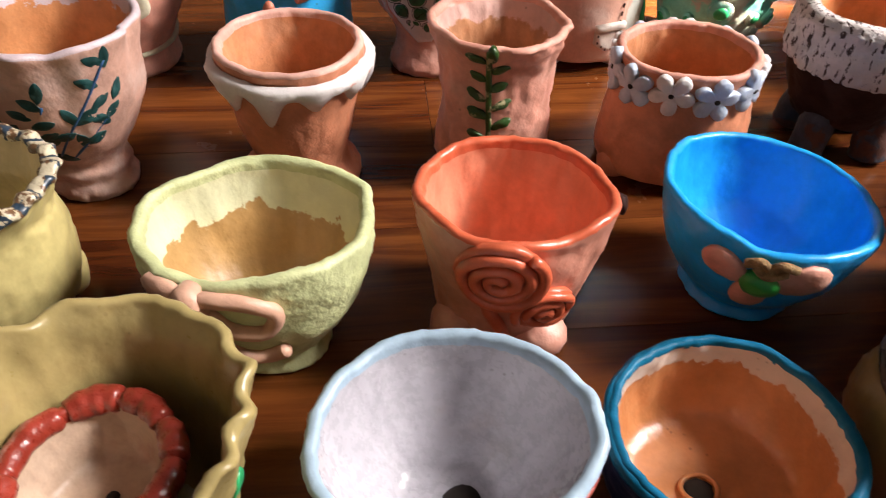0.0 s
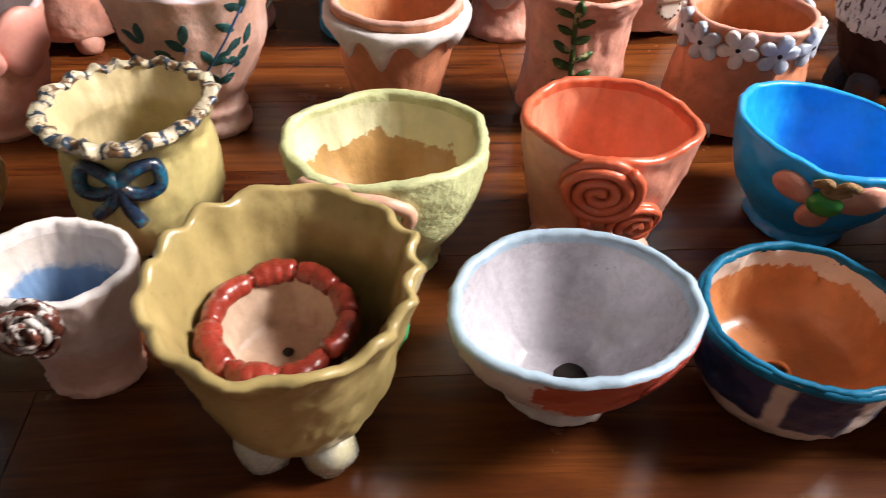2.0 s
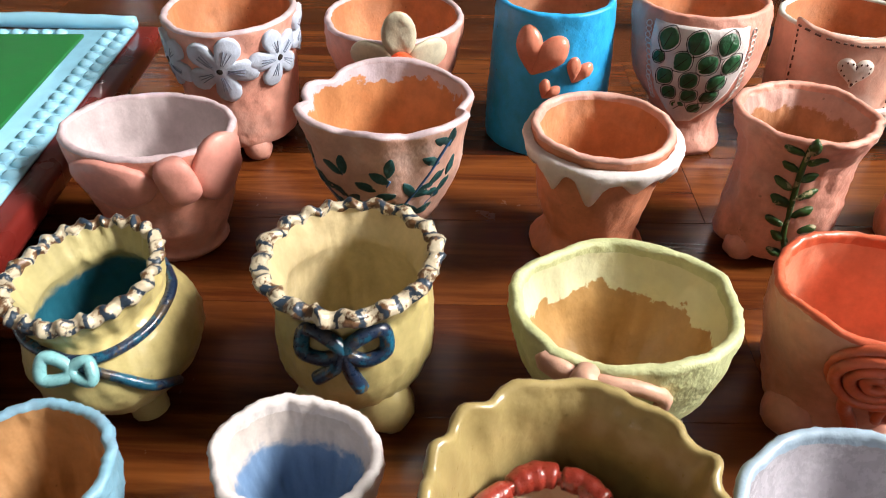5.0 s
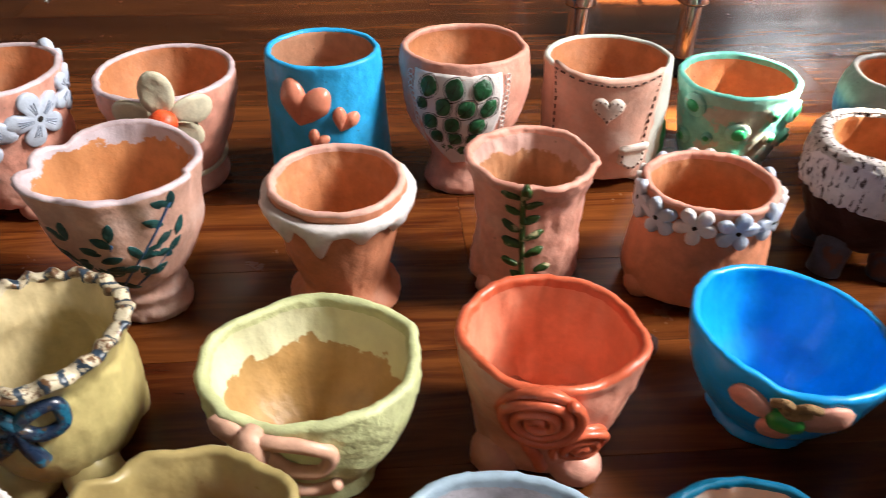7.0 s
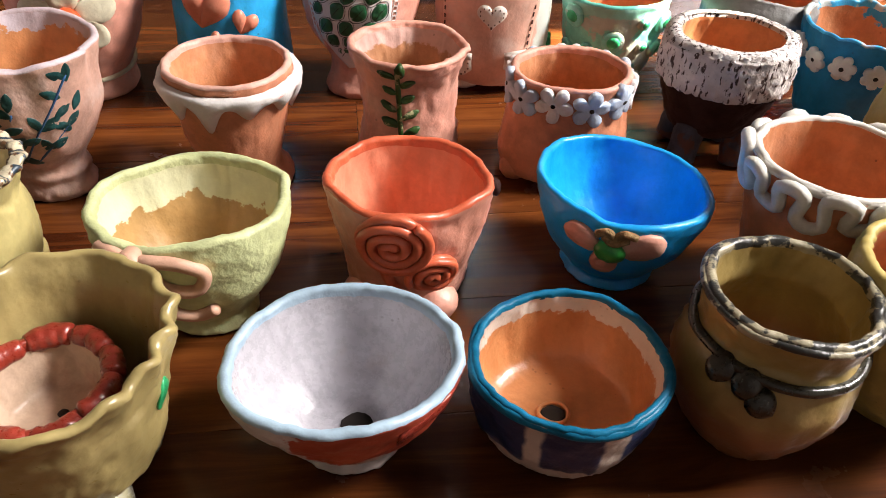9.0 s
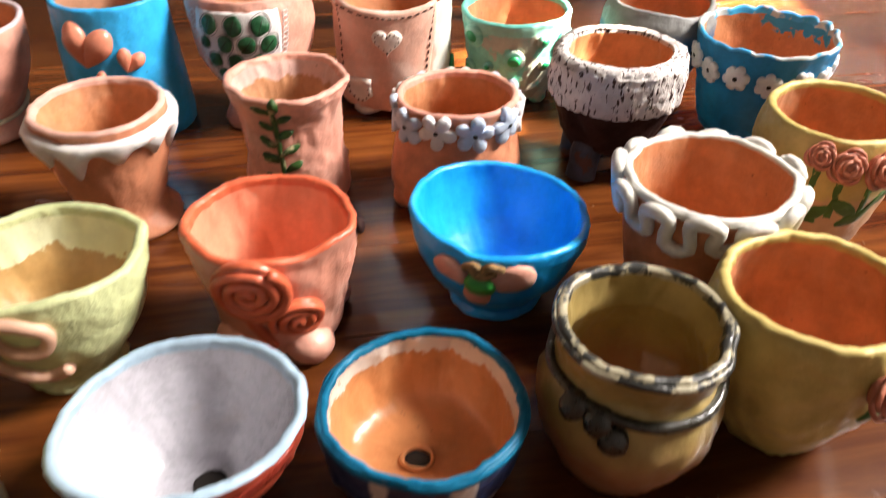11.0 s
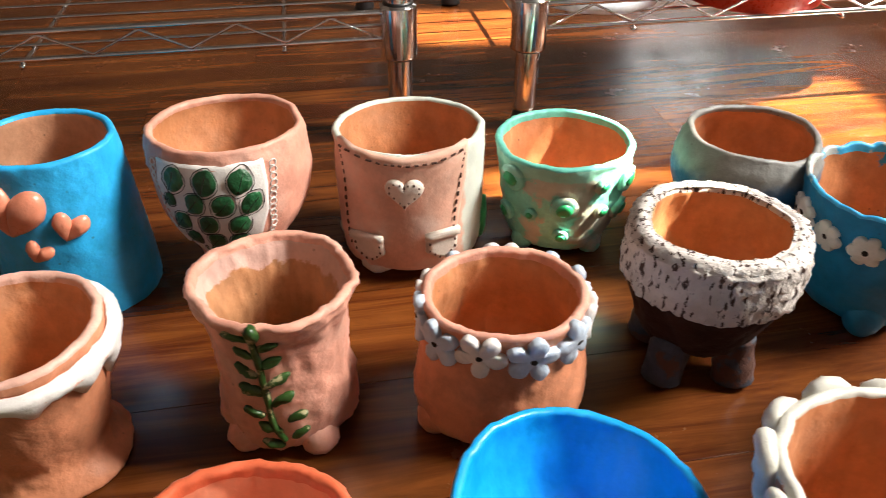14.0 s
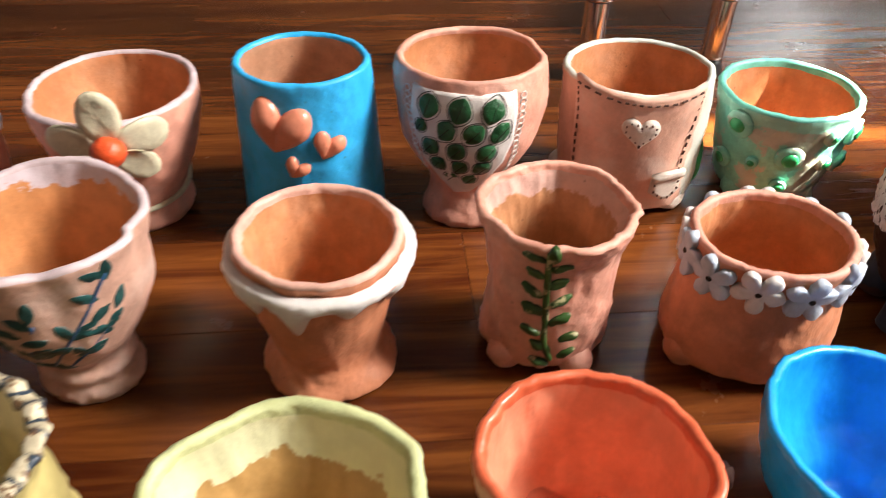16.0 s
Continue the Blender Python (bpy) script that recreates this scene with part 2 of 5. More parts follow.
class Pot:
    """A hand-built pot: outline of (radius, height) from the foot to the lip, in shares of the lip's radius and height."""

    def __init__(self, name, key, outline, wall=0.006, seed=0, lump=0.0016, wave=None, tilt=(0.0, 0.0), shift=(0.0, 0.0), deep=0.1, bumps=()):
        """bumps: (angle in degrees, half width in degrees, outwards, upwards) by which the lip leaves its oval."""
        self.x, self.y, self.h, self.rx, self.ry = POTS[key]
        self.wall, self.seed, self.lump, self.wave, self.tilt, self.shift, self.deep, self.bumps = wall, seed, lump, wave, tilt, shift, deep, bumps
        self.curve = smooth([(r, z, 0) for r, z in outline], 40)
        self.zs = np.array([max(p.y, 0.0) for p in self.curve])
        self.rs = np.array([p.x for p in self.curve])
        self.root = new(name)
        self.root.location = (self.x, self.y, 0.0)

    def wobble(self, a, z, r=1.0):
        q = Vector((math.cos(a) * 1.3 * r, math.sin(a) * 1.3 * r, z * 21.0 + self.seed * 7.7))
        return self.lump * min(1.0, 2.5 * r) * (1.6 * noise.noise(q) + 0.8 * noise.noise(q * 2.7) + 0.55 * noise.noise(q * 6.0) + 0.5 * noise.noise(q * 11.0) + 0.25 * noise.noise(q * 23.0))

    def radius(self, z):
        return float(np.interp(z / self.h, self.zs, self.rs))

    def at(self, a, z, d=0.0, r=None):
        """The point on the outside at the angle a (radians) and height z, d metres proud."""
        r = self.radius(z) if r is None else r
        up = max(0.0, z / self.h)
        dr, dz = self.wave(a, up) if self.wave else (0.0, 0.0)
        w = self.wobble(a, z, r) + d + dr
        for a0, wide, out, rise in self.bumps:
            q = (math.degrees(a) - a0 + 180.0) % 360.0 - 180.0
            k = math.exp(-(q / wide) ** 2) * up ** 4
            w, dz = w + out * k, dz + rise * k
        x, y = (r * self.rx + w) * math.cos(a), (r * self.ry + w) * math.sin(a)
        low = max(0.0, 1 - up)
        x, y = x + self.shift[0] * low, y + self.shift[1] * low
        return Vector((x, y, z + dz + up ** 2 * (self.tilt[0] * x + self.tilt[1] * y) + 0.5 * self.lump * up * noise.noise(Vector((math.cos(a) * 2, math.sin(a) * 2, self.seed * 3.1)))))

    def body(self, outer, rim, inner, name="body", label="", seg=112):
        bm = bmesh.new()
        rows = []
        n = len(self.curve)
        for i in range(n):
            rows.append((self.zs[i] * self.h, self.rs[i], 0.0, 0))
        top, rt = self.h, self.rs[-1]
        w = self.wall
        for k in range(1, 6):
            a = math.pi * k / 6
            rows.append((top + 0.45 * w * math.sin(a), rt, -w * 0.5 * (1 - math.cos(a)), 1))
        floor = self.deep * self.h
        for i in range(n - 1, -1, -2):
            z = self.zs[i] * self.h
            if z <= floor + 0.004:
                break
            rows.append((z, self.rs[i], -w - (0.004 if z < 0.3 * self.h else 0.0), 1 if z > top - 0.004 else 2))
        ztop, rl, dl, _ = rows[-1]
        for s in (0.92, 0.75, 0.5, 0.25):
            rows.append((floor + (ztop - floor) * (0.5 * s ** 3), rl * s, dl * s, 2))
        ring = []
        for z, r, d, kind in rows:
            ring.append([bm.verts.new(self.at(2 * math.pi * j / seg, z, d, r)) for j in range(seg)])
        for i in range(len(ring) - 1):
            for j in range(seg):
                k = (j + 1) % seg
                f = bm.faces.new((ring[i][j], ring[i][k], ring[i + 1][k], ring[i + 1][j]))
                f.material_index = max(rows[i][3], rows[i + 1][3]) if rows[i][3] < 2 else 2
        bm.faces.new(ring[-1]).material_index = 2
        bm.faces.new(list(reversed(ring[0])))
        return part(name, bm, (outer, rim, inner), self.root, label)

    def decal(self, name, outline, a, z, material, thick=0.003, dome=0.002, parent=None, label="", turn=0.0, sink=0.0015, free=0.0):
        """A flat or domed clay shape laid on the wall; outline: metres along and up the wall. free: leans away from the wall upwards."""
        bm = bmesh.new()
        c, s = math.cos(radians(turn)), math.sin(radians(turn))
        pts = [(u * c - v * s, u * s + v * c) for u, v in outline]
        mx, my = sum(p[0] for p in pts) / len(pts), sum(p[1] for p in pts) / len(pts)
        rings = []
        for share, d in ((1.0, -sink), (1.0, thick * 0.7), (0.93, thick), (0.6, thick + dome * 0.7), (0.25, thick + dome)):
            row = []
            for u, v in pts:
                uu, vv = mx + (u - mx) * share, my + (v - my) * share
                zz = z + vv
                r = max(0.015, self.radius(min(zz, self.h)) * self.rx)
                row.append(bm.verts.new(self.at(radians(a) + uu / r, zz, d + free * max(0.0, vv), self.radius(min(zz, self.h)))))
            rings.append(row)
        for i in range(len(rings) - 1):
            for j in range(len(pts)):
                k = (j + 1) % len(pts)
                bm.faces.new((rings[i][j], rings[i][k], rings[i + 1][k], rings[i + 1][j]))
        bm.faces.new(rings[-1])
        bm.faces.new(list(reversed(rings[0])))
        return part(name, bm, material, parent or self.root, label)

    def cord(self, name, path, radius, material, parent=None, label="", d=0.0, closed=False, steps=8, flat=1.0):
        """A roll of clay along the wall; path: (angle in degrees, height[, lift])."""
        pts = [self.at(radians(p[0]), p[1], d + (p[2] if len(p) > 2 else 0.0), self.radius(min(p[1], self.h))) for p in path]
        return part(name, tube(pts, radius, closed=closed, steps=steps), material, parent or self.root, label)


def tube(points, radius, sides=8, closed=False, steps=6, taper=None):
    """A round roll through the points, smoothed."""
    pts = [Vector(p) for p in points]
    if closed:
        pts = pts[-2:] + pts + pts[:3]
        pts = smooth(pts, (len(pts) - 1) * steps)[2 * steps:-2 * steps - 1]
        pts = pts[:-1] if (pts[0] - pts[-1]).length < 1e-6 else pts
    elif len(pts) > 2:
        pts = smooth(pts, (len(pts) - 1) * steps)
    else:
        a, b = pts
        near = (b - a).normalized() * min(radius * 0.3, (b - a).length * 0.2)
        pts = [a, a + near, a + 2 * near, b - 2 * near, b - near, b]
    bm = bmesh.new()
    rings, n = [], len(pts)
    side = None
    for i, p in enumerate(pts):
        way = (pts[(i + 1) % n] - pts[i - 1]) if closed else (pts[min(i + 1, n - 1)] - pts[max(i - 1, 0)])
        way = way.normalized() if way.length > 1e-9 else Vector((0, 0, 1))
        if side is None:
            side = way.cross(Vector((0.3, 0.2, 1))).normalized()
        side = (side - way * side.dot(way)).normalized()
        up = way.cross(side)
        r = radius * (taper(i / (n - 1)) if taper else 1.0) * (1 + 0.12 * noise.noise(p * 90))
        rings.append([bm.verts.new(p + r * (math.cos(2 * math.pi * k / sides) * side + math.sin(2 * math.pi * k / sides) * up)) for k in range(sides)])
    for i in range(n if closed else n - 1):
        a, b = rings[i], rings[(i + 1) % n]
        for k in range(sides):
            bm.faces.new((a[k], a[(k + 1) % sides], b[(k + 1) % sides], b[k]))
    if not closed:
        for row, q in ((rings[0], pts[0] + (pts[0] - pts[1]).normalized() * radius * 0.35), (rings[-1], pts[-1] + (pts[-1] - pts[-2]).normalized() * radius * 0.35)):
            c = bm.verts.new(q)
            for k in range(sides):
                bm.faces.new((row[k], row[(k + 1) % sides], c))
    return bm


def blob(place, size, seed=0, lump=0.15, seg=16, turn=0.0, flat_under=None):
    """An uneven lump of clay."""
    bm = bmesh.new()
    bmesh.ops.create_uvsphere(bm, u_segments=seg, v_segments=max(8, seg // 2 + 2), radius=1.0)
    m = pose(*place, 0, 0, turn)
    for v in bm.verts:
        k = 1 + lump * noise.noise(v.co * 1.7 + Vector((seed * 5.3, 0, 0)))
        v.co = m @ Vector((v.co.x * size[0] * k, v.co.y * size[1] * k, v.co.z * size[2] * k))
        if flat_under is not None and v.co.z < flat_under:
            v.co.z = flat_under
    return bm


def box(size, place=(0, 0, 0), bevel=0.0):
    bm = bmesh.new()
    bmesh.ops.create_cube(bm, size=1.0)
    for v in bm.verts:
        v.co = Vector((v.co.x * size[0], v.co.y * size[1], v.co.z * size[2])) + Vector(place)
    if bevel:
        bmesh.ops.bevel(bm, geom=bm.edges[:], offset=bevel, segments=2, affect="EDGES", profile=0.6)
    return bm


def flower_outline(n, r, r0, phase=90.0, per=9):
    out = []
    for k in range(n * per):
        a = 2 * math.pi * k / (n * per)
        out.append(((r0 + (r - r0) * abs(math.sin(a * n / 2)) ** 0.6) * math.cos(a + radians(phase)), (r0 + (r - r0) * abs(math.sin(a * n / 2)) ** 0.6) * math.sin(a + radians(phase))))
    return out


def oval(w, h, n=18, point=0.0):
    """An oval or, with point, a leaf; its long way is along v."""
    out = []
    for k in range(n):
        a = 2 * math.pi * k / n
        c = math.cos(a)
        out.append((w * c * (1 - point * abs(math.sin(a)) ** 2), h * math.sin(a)))
    return out


def heart_outline(r, n=36):
    out = []
    for k in range(n):
        a = 2 * math.pi * k / n
        out.append((r / 16 * 16 * math.sin(a) ** 3, r / 16 * (13 * math.cos(a) - 5 * math.cos(2 * a) - 2 * math.cos(3 * a) - math.cos(4 * a))))
    return out


def feet(pot, angles, r, size, material, z=None, name="foot"):
    for a in angles:
        c = Vector((r * pot.rx * math.cos(radians(a)), r * pot.ry * math.sin(radians(a)), 0))
        part(name, blob((c.x, c.y, size[2] * 0.75 if z is None else z), size, pot.seed + a, 0.12, flat_under=0.0), material, pot.root)

# ---- the room ----
TURN_ROOM = 5.2  # the boards and the shelves lie turned by this
room = pose(0, 0, 0, 0, 0, TURN_ROOM)


def structure(name, bm, material, label, category, m=None):
    me = bpy.data.meshes.new(name)
    bmesh.ops.recalc_face_normals(bm, faces=bm.faces[:])
    bm.to_mesh(me)
    bm.free()
    me.materials.append(material)
    ob = new(name, me)
    if m is not None:
        ob.matrix_world = m
    return tagged(ob, label, category, kind="structure")


def wall_with_windows(name, length, height, holes, m, label, material=PLASTER):
    """A wall 0.14 m thick along x from -length/2; holes: (x0, x1, z0, z1), in order along x."""
    blocks, last = [], -length / 2
    for x0, x1, z0, z1 in holes:
        blocks += [(last, x0, 0.0, height), (x0, x1, 0.0, z0), (x0, x1, z1, height)]
        last = x1
    blocks.append((last, length / 2, 0.0, height))
    bm = bmesh.new()
    for x0, x1, z0, z1 in blocks:
        m0 = Matrix.Translation(((x0 + x1) / 2, 0, (z0 + z1) / 2)) @ Matrix.Diagonal((x1 - x0, 0.14, z1 - z0, 1))
        bmesh.ops.create_cube(bm, size=1.0, matrix=m0)
    return structure(name, bm, material, label, "wall", m)


# Unseen wall; its openings are sized to lay the sun patches on the floor.
wall_with_windows("wall_east", 4.6, 3.15, ((-0.62, -0.47, 2.30, 2.67), (-0.35, -0.14, 1.875, 2.20), (-0.11, 0.69, 1.5, 2.6)), pose(2.40, 0.55, 0, 0, 0, -90), "unseen plain wall with three openings cut to shape sunlight")
wall_with_windows("wall_north", 4.54, 3.15, ((0.78, 1.14, 0.58, 0.86),), pose(0.20, 2.75, 0), "plain plastered wall with a window opening")
# Unseen wall behind the camera, kept pale as a reflector.
wall_with_windows("wall_south", 4.54, 3.15, (), pose(0.20, -1.75, 0), "unseen plain wall, made pale to brighten the chrome", BOUNCEPLASTER)
wall_with_windows("wall_west", 4.6, 3.15, (), pose(-2.0, 0.55, 0, 0, 0, 90), "plain plastered wall")
# Unseen slab added outside; it blocks the sun, and its slot passes one beam.
bm = box((0.87, 0.92, 0.06), (3.135, 0.155, 2.68))
for size, place in (((0.10, 0.92), (2.65, 0.155)), ((0.13, 0.725), (2.535, 0.0575))):
    bmesh.ops.create_cube(bm, size=1.0, matrix=Matrix.Translation((*place, 2.68)) @ Matrix.Diagonal((*size, 0.06, 1)))
structure("eave", bm, PLASTER, "unseen slotted slab added outside to block the sun", "eave")
structure("ceiling", box((4.7, 5.0, 0.1), (0.20, 0.5, 3.2)), CEILING, "plain painted ceiling", "ceiling")
floor = structure("floor", box((4.9, 5.1, 0.08), (0.20, 0.5, -0.062)), BLACK, "reddish-brown varnished wooden plank floor", "floor")

# ---- the low table with the craft work ----
LACQUER = plain("red_lacquer", (0.14, 0.014, 0.010), 0.28, var=0.35, scale=30.0, bump=0.2, coat=0.3)
BUBBLE = plain("blue_bubble_wrap", (0.30, 0.62, 0.78), 0.22, var=0.12, coat=0.4)
GREENMAT = plain("green_mat", (0.012, 0.16, 0.035), 0.5, var=0.25)
WHITEPLASTIC = plain("white_plastic", (0.66, 0.74, 0.78), 0.3, var=0.05)
PALETRAY = plain("pale_blue_plastic", (0.42, 0.62, 0.68), 0.3, var=0.08)
NAVY = plain("navy_glaze", (0.012, 0.03, 0.07), 0.3, var=0.3)
table = thing("low_table", (-0.530, 0.699, 0), "low red lacquered wooden table standing on the floor", "table", turn=TURN_ROOM + 1.5)
part("tabletop", box((0.62, 0.85, 0.022), (-0.31, -0.425, 0.052), 0.006), LACQUER, table)
part("rail", box((0.56, 0.79, 0.02), (-0.31, -0.425, 0.031), 0.003), LACQUER, table)
for fx, fy in ((-0.05, -0.06), (-0.57, -0.06), (-0.05, -0.79), (-0.57, -0.79)):
    part("leg", box((0.04, 0.04, 0.03), (fx, fy, 0.015), 0.004), LACQUER, table)
mt = table.matrix_world.copy()


def on_table(name, label, category):
    ob = new(name)
    ob.matrix_world = mt @ Matrix.Translation((0, 0, 0.063))
    return tagged(ob, label, category)


wrap = on_table("bubble_wrap", "pale blue bubble wrap sheet lying along the table", "bubble wrap")
part("sheet", box((0.56, 0.80, 0.002), (-0.298, -0.42, 0.002)), BUBBLE, wrap)
bm = bmesh.new()
for i in range(48):
    for j in range(2):
        bx, by = -0.026 - 0.0135 * j, -0.026 - 0.0162 * i - 0.008 * (j % 2)
        m0 = Matrix.Translation((bx, by, 0.002)) @ Matrix.Diagonal((1, 1, 0.7, 1))
        bmesh.ops.create_icosphere(bm, subdivisions=1, radius=0.0078, matrix=m0)
for i in range(34):
    for j in range(2):
        m0 = Matrix.Translation((-0.09 - 0.0145 * i, -0.028 - 0.014 * j, 0.002)) @ Matrix.Diagonal((1, 1, 0.7, 1))
        bmesh.ops.create_icosphere(bm, subdivisions=1, radius=0.0078, matrix=m0)
tagged(part("bubble_layer", bm, BUBBLE, wrap), kind="stuff")
part("folded_edge", tube([(-0.02, -0.012, 0.006), (-0.15, -0.010, 0.009), (-0.3, -0.014, 0.006), (-0.5, -0.010, 0.008)], 0.008), BUBBLE, wrap)
mat_ = on_table("cutting_mat", "green cutting mat lying on bubble wrap", "mat")
part("mat_sheet", box((0.50, 0.74, 0.003), (-0.304, -0.425, 0.012), 0.001), GREENMAT, mat_)
tray = on_table("plastic_tray", "pale blue plastic tray with a white rim", "tray")
bm = box((0.42, 0.62, 0.004), (-0.325, -0.46, 0.017), 0.001)
part("tray_base", bm, PALETRAY, tray)
part("tray_rim", tube([(-0.112, -0.15, 0.022), (-0.538, -0.15, 0.022), (-0.538, -0.77, 0.022), (-0.112, -0.77, 0.022)], 0.009, closed=True, steps=10), WHITEPLASTIC, tray)
crafted = on_table("navy_clay_pot", "navy glazed clay pot on stubby legs", "pot")
for i, (fx, fy) in enumerate(((-0.20, -0.30), (-0.29, -0.30), (-0.25, -0.38))):
    part("leg", blob((fx, fy, 0.036), (0.014, 0.016, 0.022), i, flat_under=0.0195), NAVY, crafted)
part("body", blob((-0.255, -0.325, 0.085), (0.05, 0.05, 0.045), 4, 0.1, 24), NAVY, crafted)

# ---- the wire shelves ----
TILT_SHELF = Matrix.Rotation(radians(TURN_ROOM), 4, "Z")


def wire_shelf(corner, length, depth, side, label):
    """A chrome wire shelf; corner: its front post nearest the gap; side: +1 runs to the right, -1 to the left."""
    ob = new("wire_shelf")
    ob.matrix_world = Matrix.Translation((*corner, 0)) @ TILT_SHELF
    tagged(ob, label, "shelf", "wire shelves")
    for px in (0.0, side * length):
        for py in (0.0, depth):
            post = part("post", tube([(px, py, 0.022), (px, py, 0.9)], 0.0127, 20), CHROME, ob)
            part("levelling_foot", tube([(px, py, 0.003), (px, py, 0.020)], 0.0145, 14, taper=lambda s: 1.15 - 0.35 * s), BLACK, post)
            collar = part("collar", tube([(px, py, 0.091), (px, py, 0.092), (px, py, 0.142), (px, py, 0.143)], 0.0185, 24, steps=1), CHROME, ob)
            part("sleeve", tube([(px, py, 0.142), (px, py, 0.143), (px, py, 0.1455), (px, py, 0.146)], 0.0152, 18, steps=1), BLACK, collar)
            part("sleeve", tube([(px, py, 0.0885), (px, py, 0.089), (px, py, 0.092), (px, py, 0.093)], 0.0152, 18, steps=1), BLACK, collar)
    for py in (0.0, depth):
        for z, r in ((0.1355, 0.0034), (0.1095, 0.0029)):
            part("rail", tube([(side * 0.016, py, z), (side * (length - 0.016), py, z)], r, 8), CHROME, ob)
        n = int(length / 0.044) & ~1
        zig = [(side * (0.022 + (length - 0.044) * i / n), py - 0.0015, 0.1330 if i % 2 else 0.1118) for i in range(n + 1)]
        part("truss_wire", tube(zig, 0.0016, 6, steps=1), CHROME, ob)
    for px in (0.0, side * length):
        for z in (0.1355, 0.1095):
            part("side_rail", tube([(px, 0.016, z), (px, depth - 0.016, z)], 0.003, 8), CHROME, ob)
        n = 8
        zig = [(px, 0.02 + (depth - 0.04) * i / n, 0.1330 if i % 2 else 0.1118) for i in range(n + 1)]
        part("truss_wire", tube(zig, 0.0016, 6, steps=1), CHROME, ob)
    wire = part("wire", tube([(side * 0.004, 0.0, 0.1085), (side * (length - 0.004), 0.0, 0.1085)], 0.0019, 8), CHROME, ob)
    for i in range(1, 9):
        w = wire.copy()
        scene.collection.objects.link(w)
        w.location = (0, 0.043 + 0.043 * i, 0)
    wire.location = (0, 0.043, 0)
    for i in range(4):
        u = side * (0.115 + 0.245 * i)
        part("cross_bar", tube([(u, -0.004, 0.1042), (u, depth + 0.004, 0.1042)], 0.0027, 8), CHROME, ob)
    return ob


wire_shelf((0.268, 0.898), 0.95, 0.44, 1, "chrome wire shelf holding painted pots, on posts with black feet")
wire_shelf((0.132, 0.886), 0.95, 0.44, -1, "empty chrome wire shelf on posts with black feet")

# ---- the pots on the shelf ----
SHELF_Z = 0.1106


def shelf_pot(place, outline, r, h, mats, label, seed):
    POTS["on_shelf"] = (place[0], place[1], h, r, r)
    p = Pot("flower_pot", "on_shelf", outline, 0.005, seed, 0.0004)
    p.root.location = (place[0], place[1], SHELF_Z)
    p.root.scale = (0.97, 0.97, 0.97)
    tagged(p.root, label, "pot", "pots on the shelf")
    p.body(*mats)
    return p


GREENGLAZE = ceramic("green_glaze", (0.30, 0.44, 0.10), 0.3, 0.2, 40, 0.2, 0.3, layers=(((0.01, 0.03, 0.42), "below", 0.030, 0.001), ((0.75, 0.76, 0.78), "below", 0.019, 0.001)))
REDGLAZE = ceramic("red_glaze", (0.62, 0.035, 0.012), 0.3, 0.12, 40, 0.15, 0.3)
WHITEPOT = ceramic("white_glaze", (0.72, 0.74, 0.80), 0.3, 0.06, 40, 0.1, 0.3)
COBALT = plain("cobalt_paint", (0.02, 0.05, 0.42), 0.35)
DARKLEAF = plain("dark_leaf_paint", (0.05, 0.16, 0.02), 0.4)
p = shelf_pot((0.363, 1.004), [(0.80, 0), (0.86, 0.3), (0.92, 0.7), (1.0, 1.0)], 0.078, 0.105, (GREENGLAZE, GREENGLAZE, INNER), "green glazed flower pot with a blue band on a wire shelf", 71)
for i in range(9):
    p.decal("painted_leaf", oval(0.0045, 0.008, 12, 0.5), -170 + 22 * i, 0.047 + 0.004 * (i % 2), DARKLEAF, 0.0006, 0.0003, turn=25)
part("saucer", tube([(0.071 * math.cos(a), 0.071 * math.sin(a), 0.008) for a in [2 * math.pi * k / 24 for k in range(24)]], 0.008, 10, closed=True, steps=2), WHITEPOT, p.root, "white saucer")
red_pot = shelf_pot((0.547, 0.999), [(0.80, 0), (0.90, 0.3), (0.97, 0.75), (1.0, 1.0)], 0.102, 0.115, (REDGLAZE, REDGLAZE, INNER), "bright red glazed flower pot on a wire shelf", 72)
red_pot.cord("rim", [(a, 0.108) for a in range(0, 360, 15)], 0.007, REDGLAZE, closed=True, steps=3)
red_pot.cord("ridge", [(a, 0.03) for a in range(0, 360, 15)], 0.002, REDGLAZE, closed=True, steps=3)
p = shelf_pot((0.708, 1.013), [(0.6, 0), (0.84, 0.2), (0.97, 0.6), (1.0, 1.0)], 0.078, 0.085, (WHITEPOT, WHITEPOT, WHITEPOT), "white flower pot with blue dots on a wire shelf", 73)
for i in range(14):
    p.decal("dot", oval(0.0042, 0.0042, 12), -175 + 13 * i, 0.026 + 0.018 * (i % 2), COBALT, 0.0005, 0.0002)


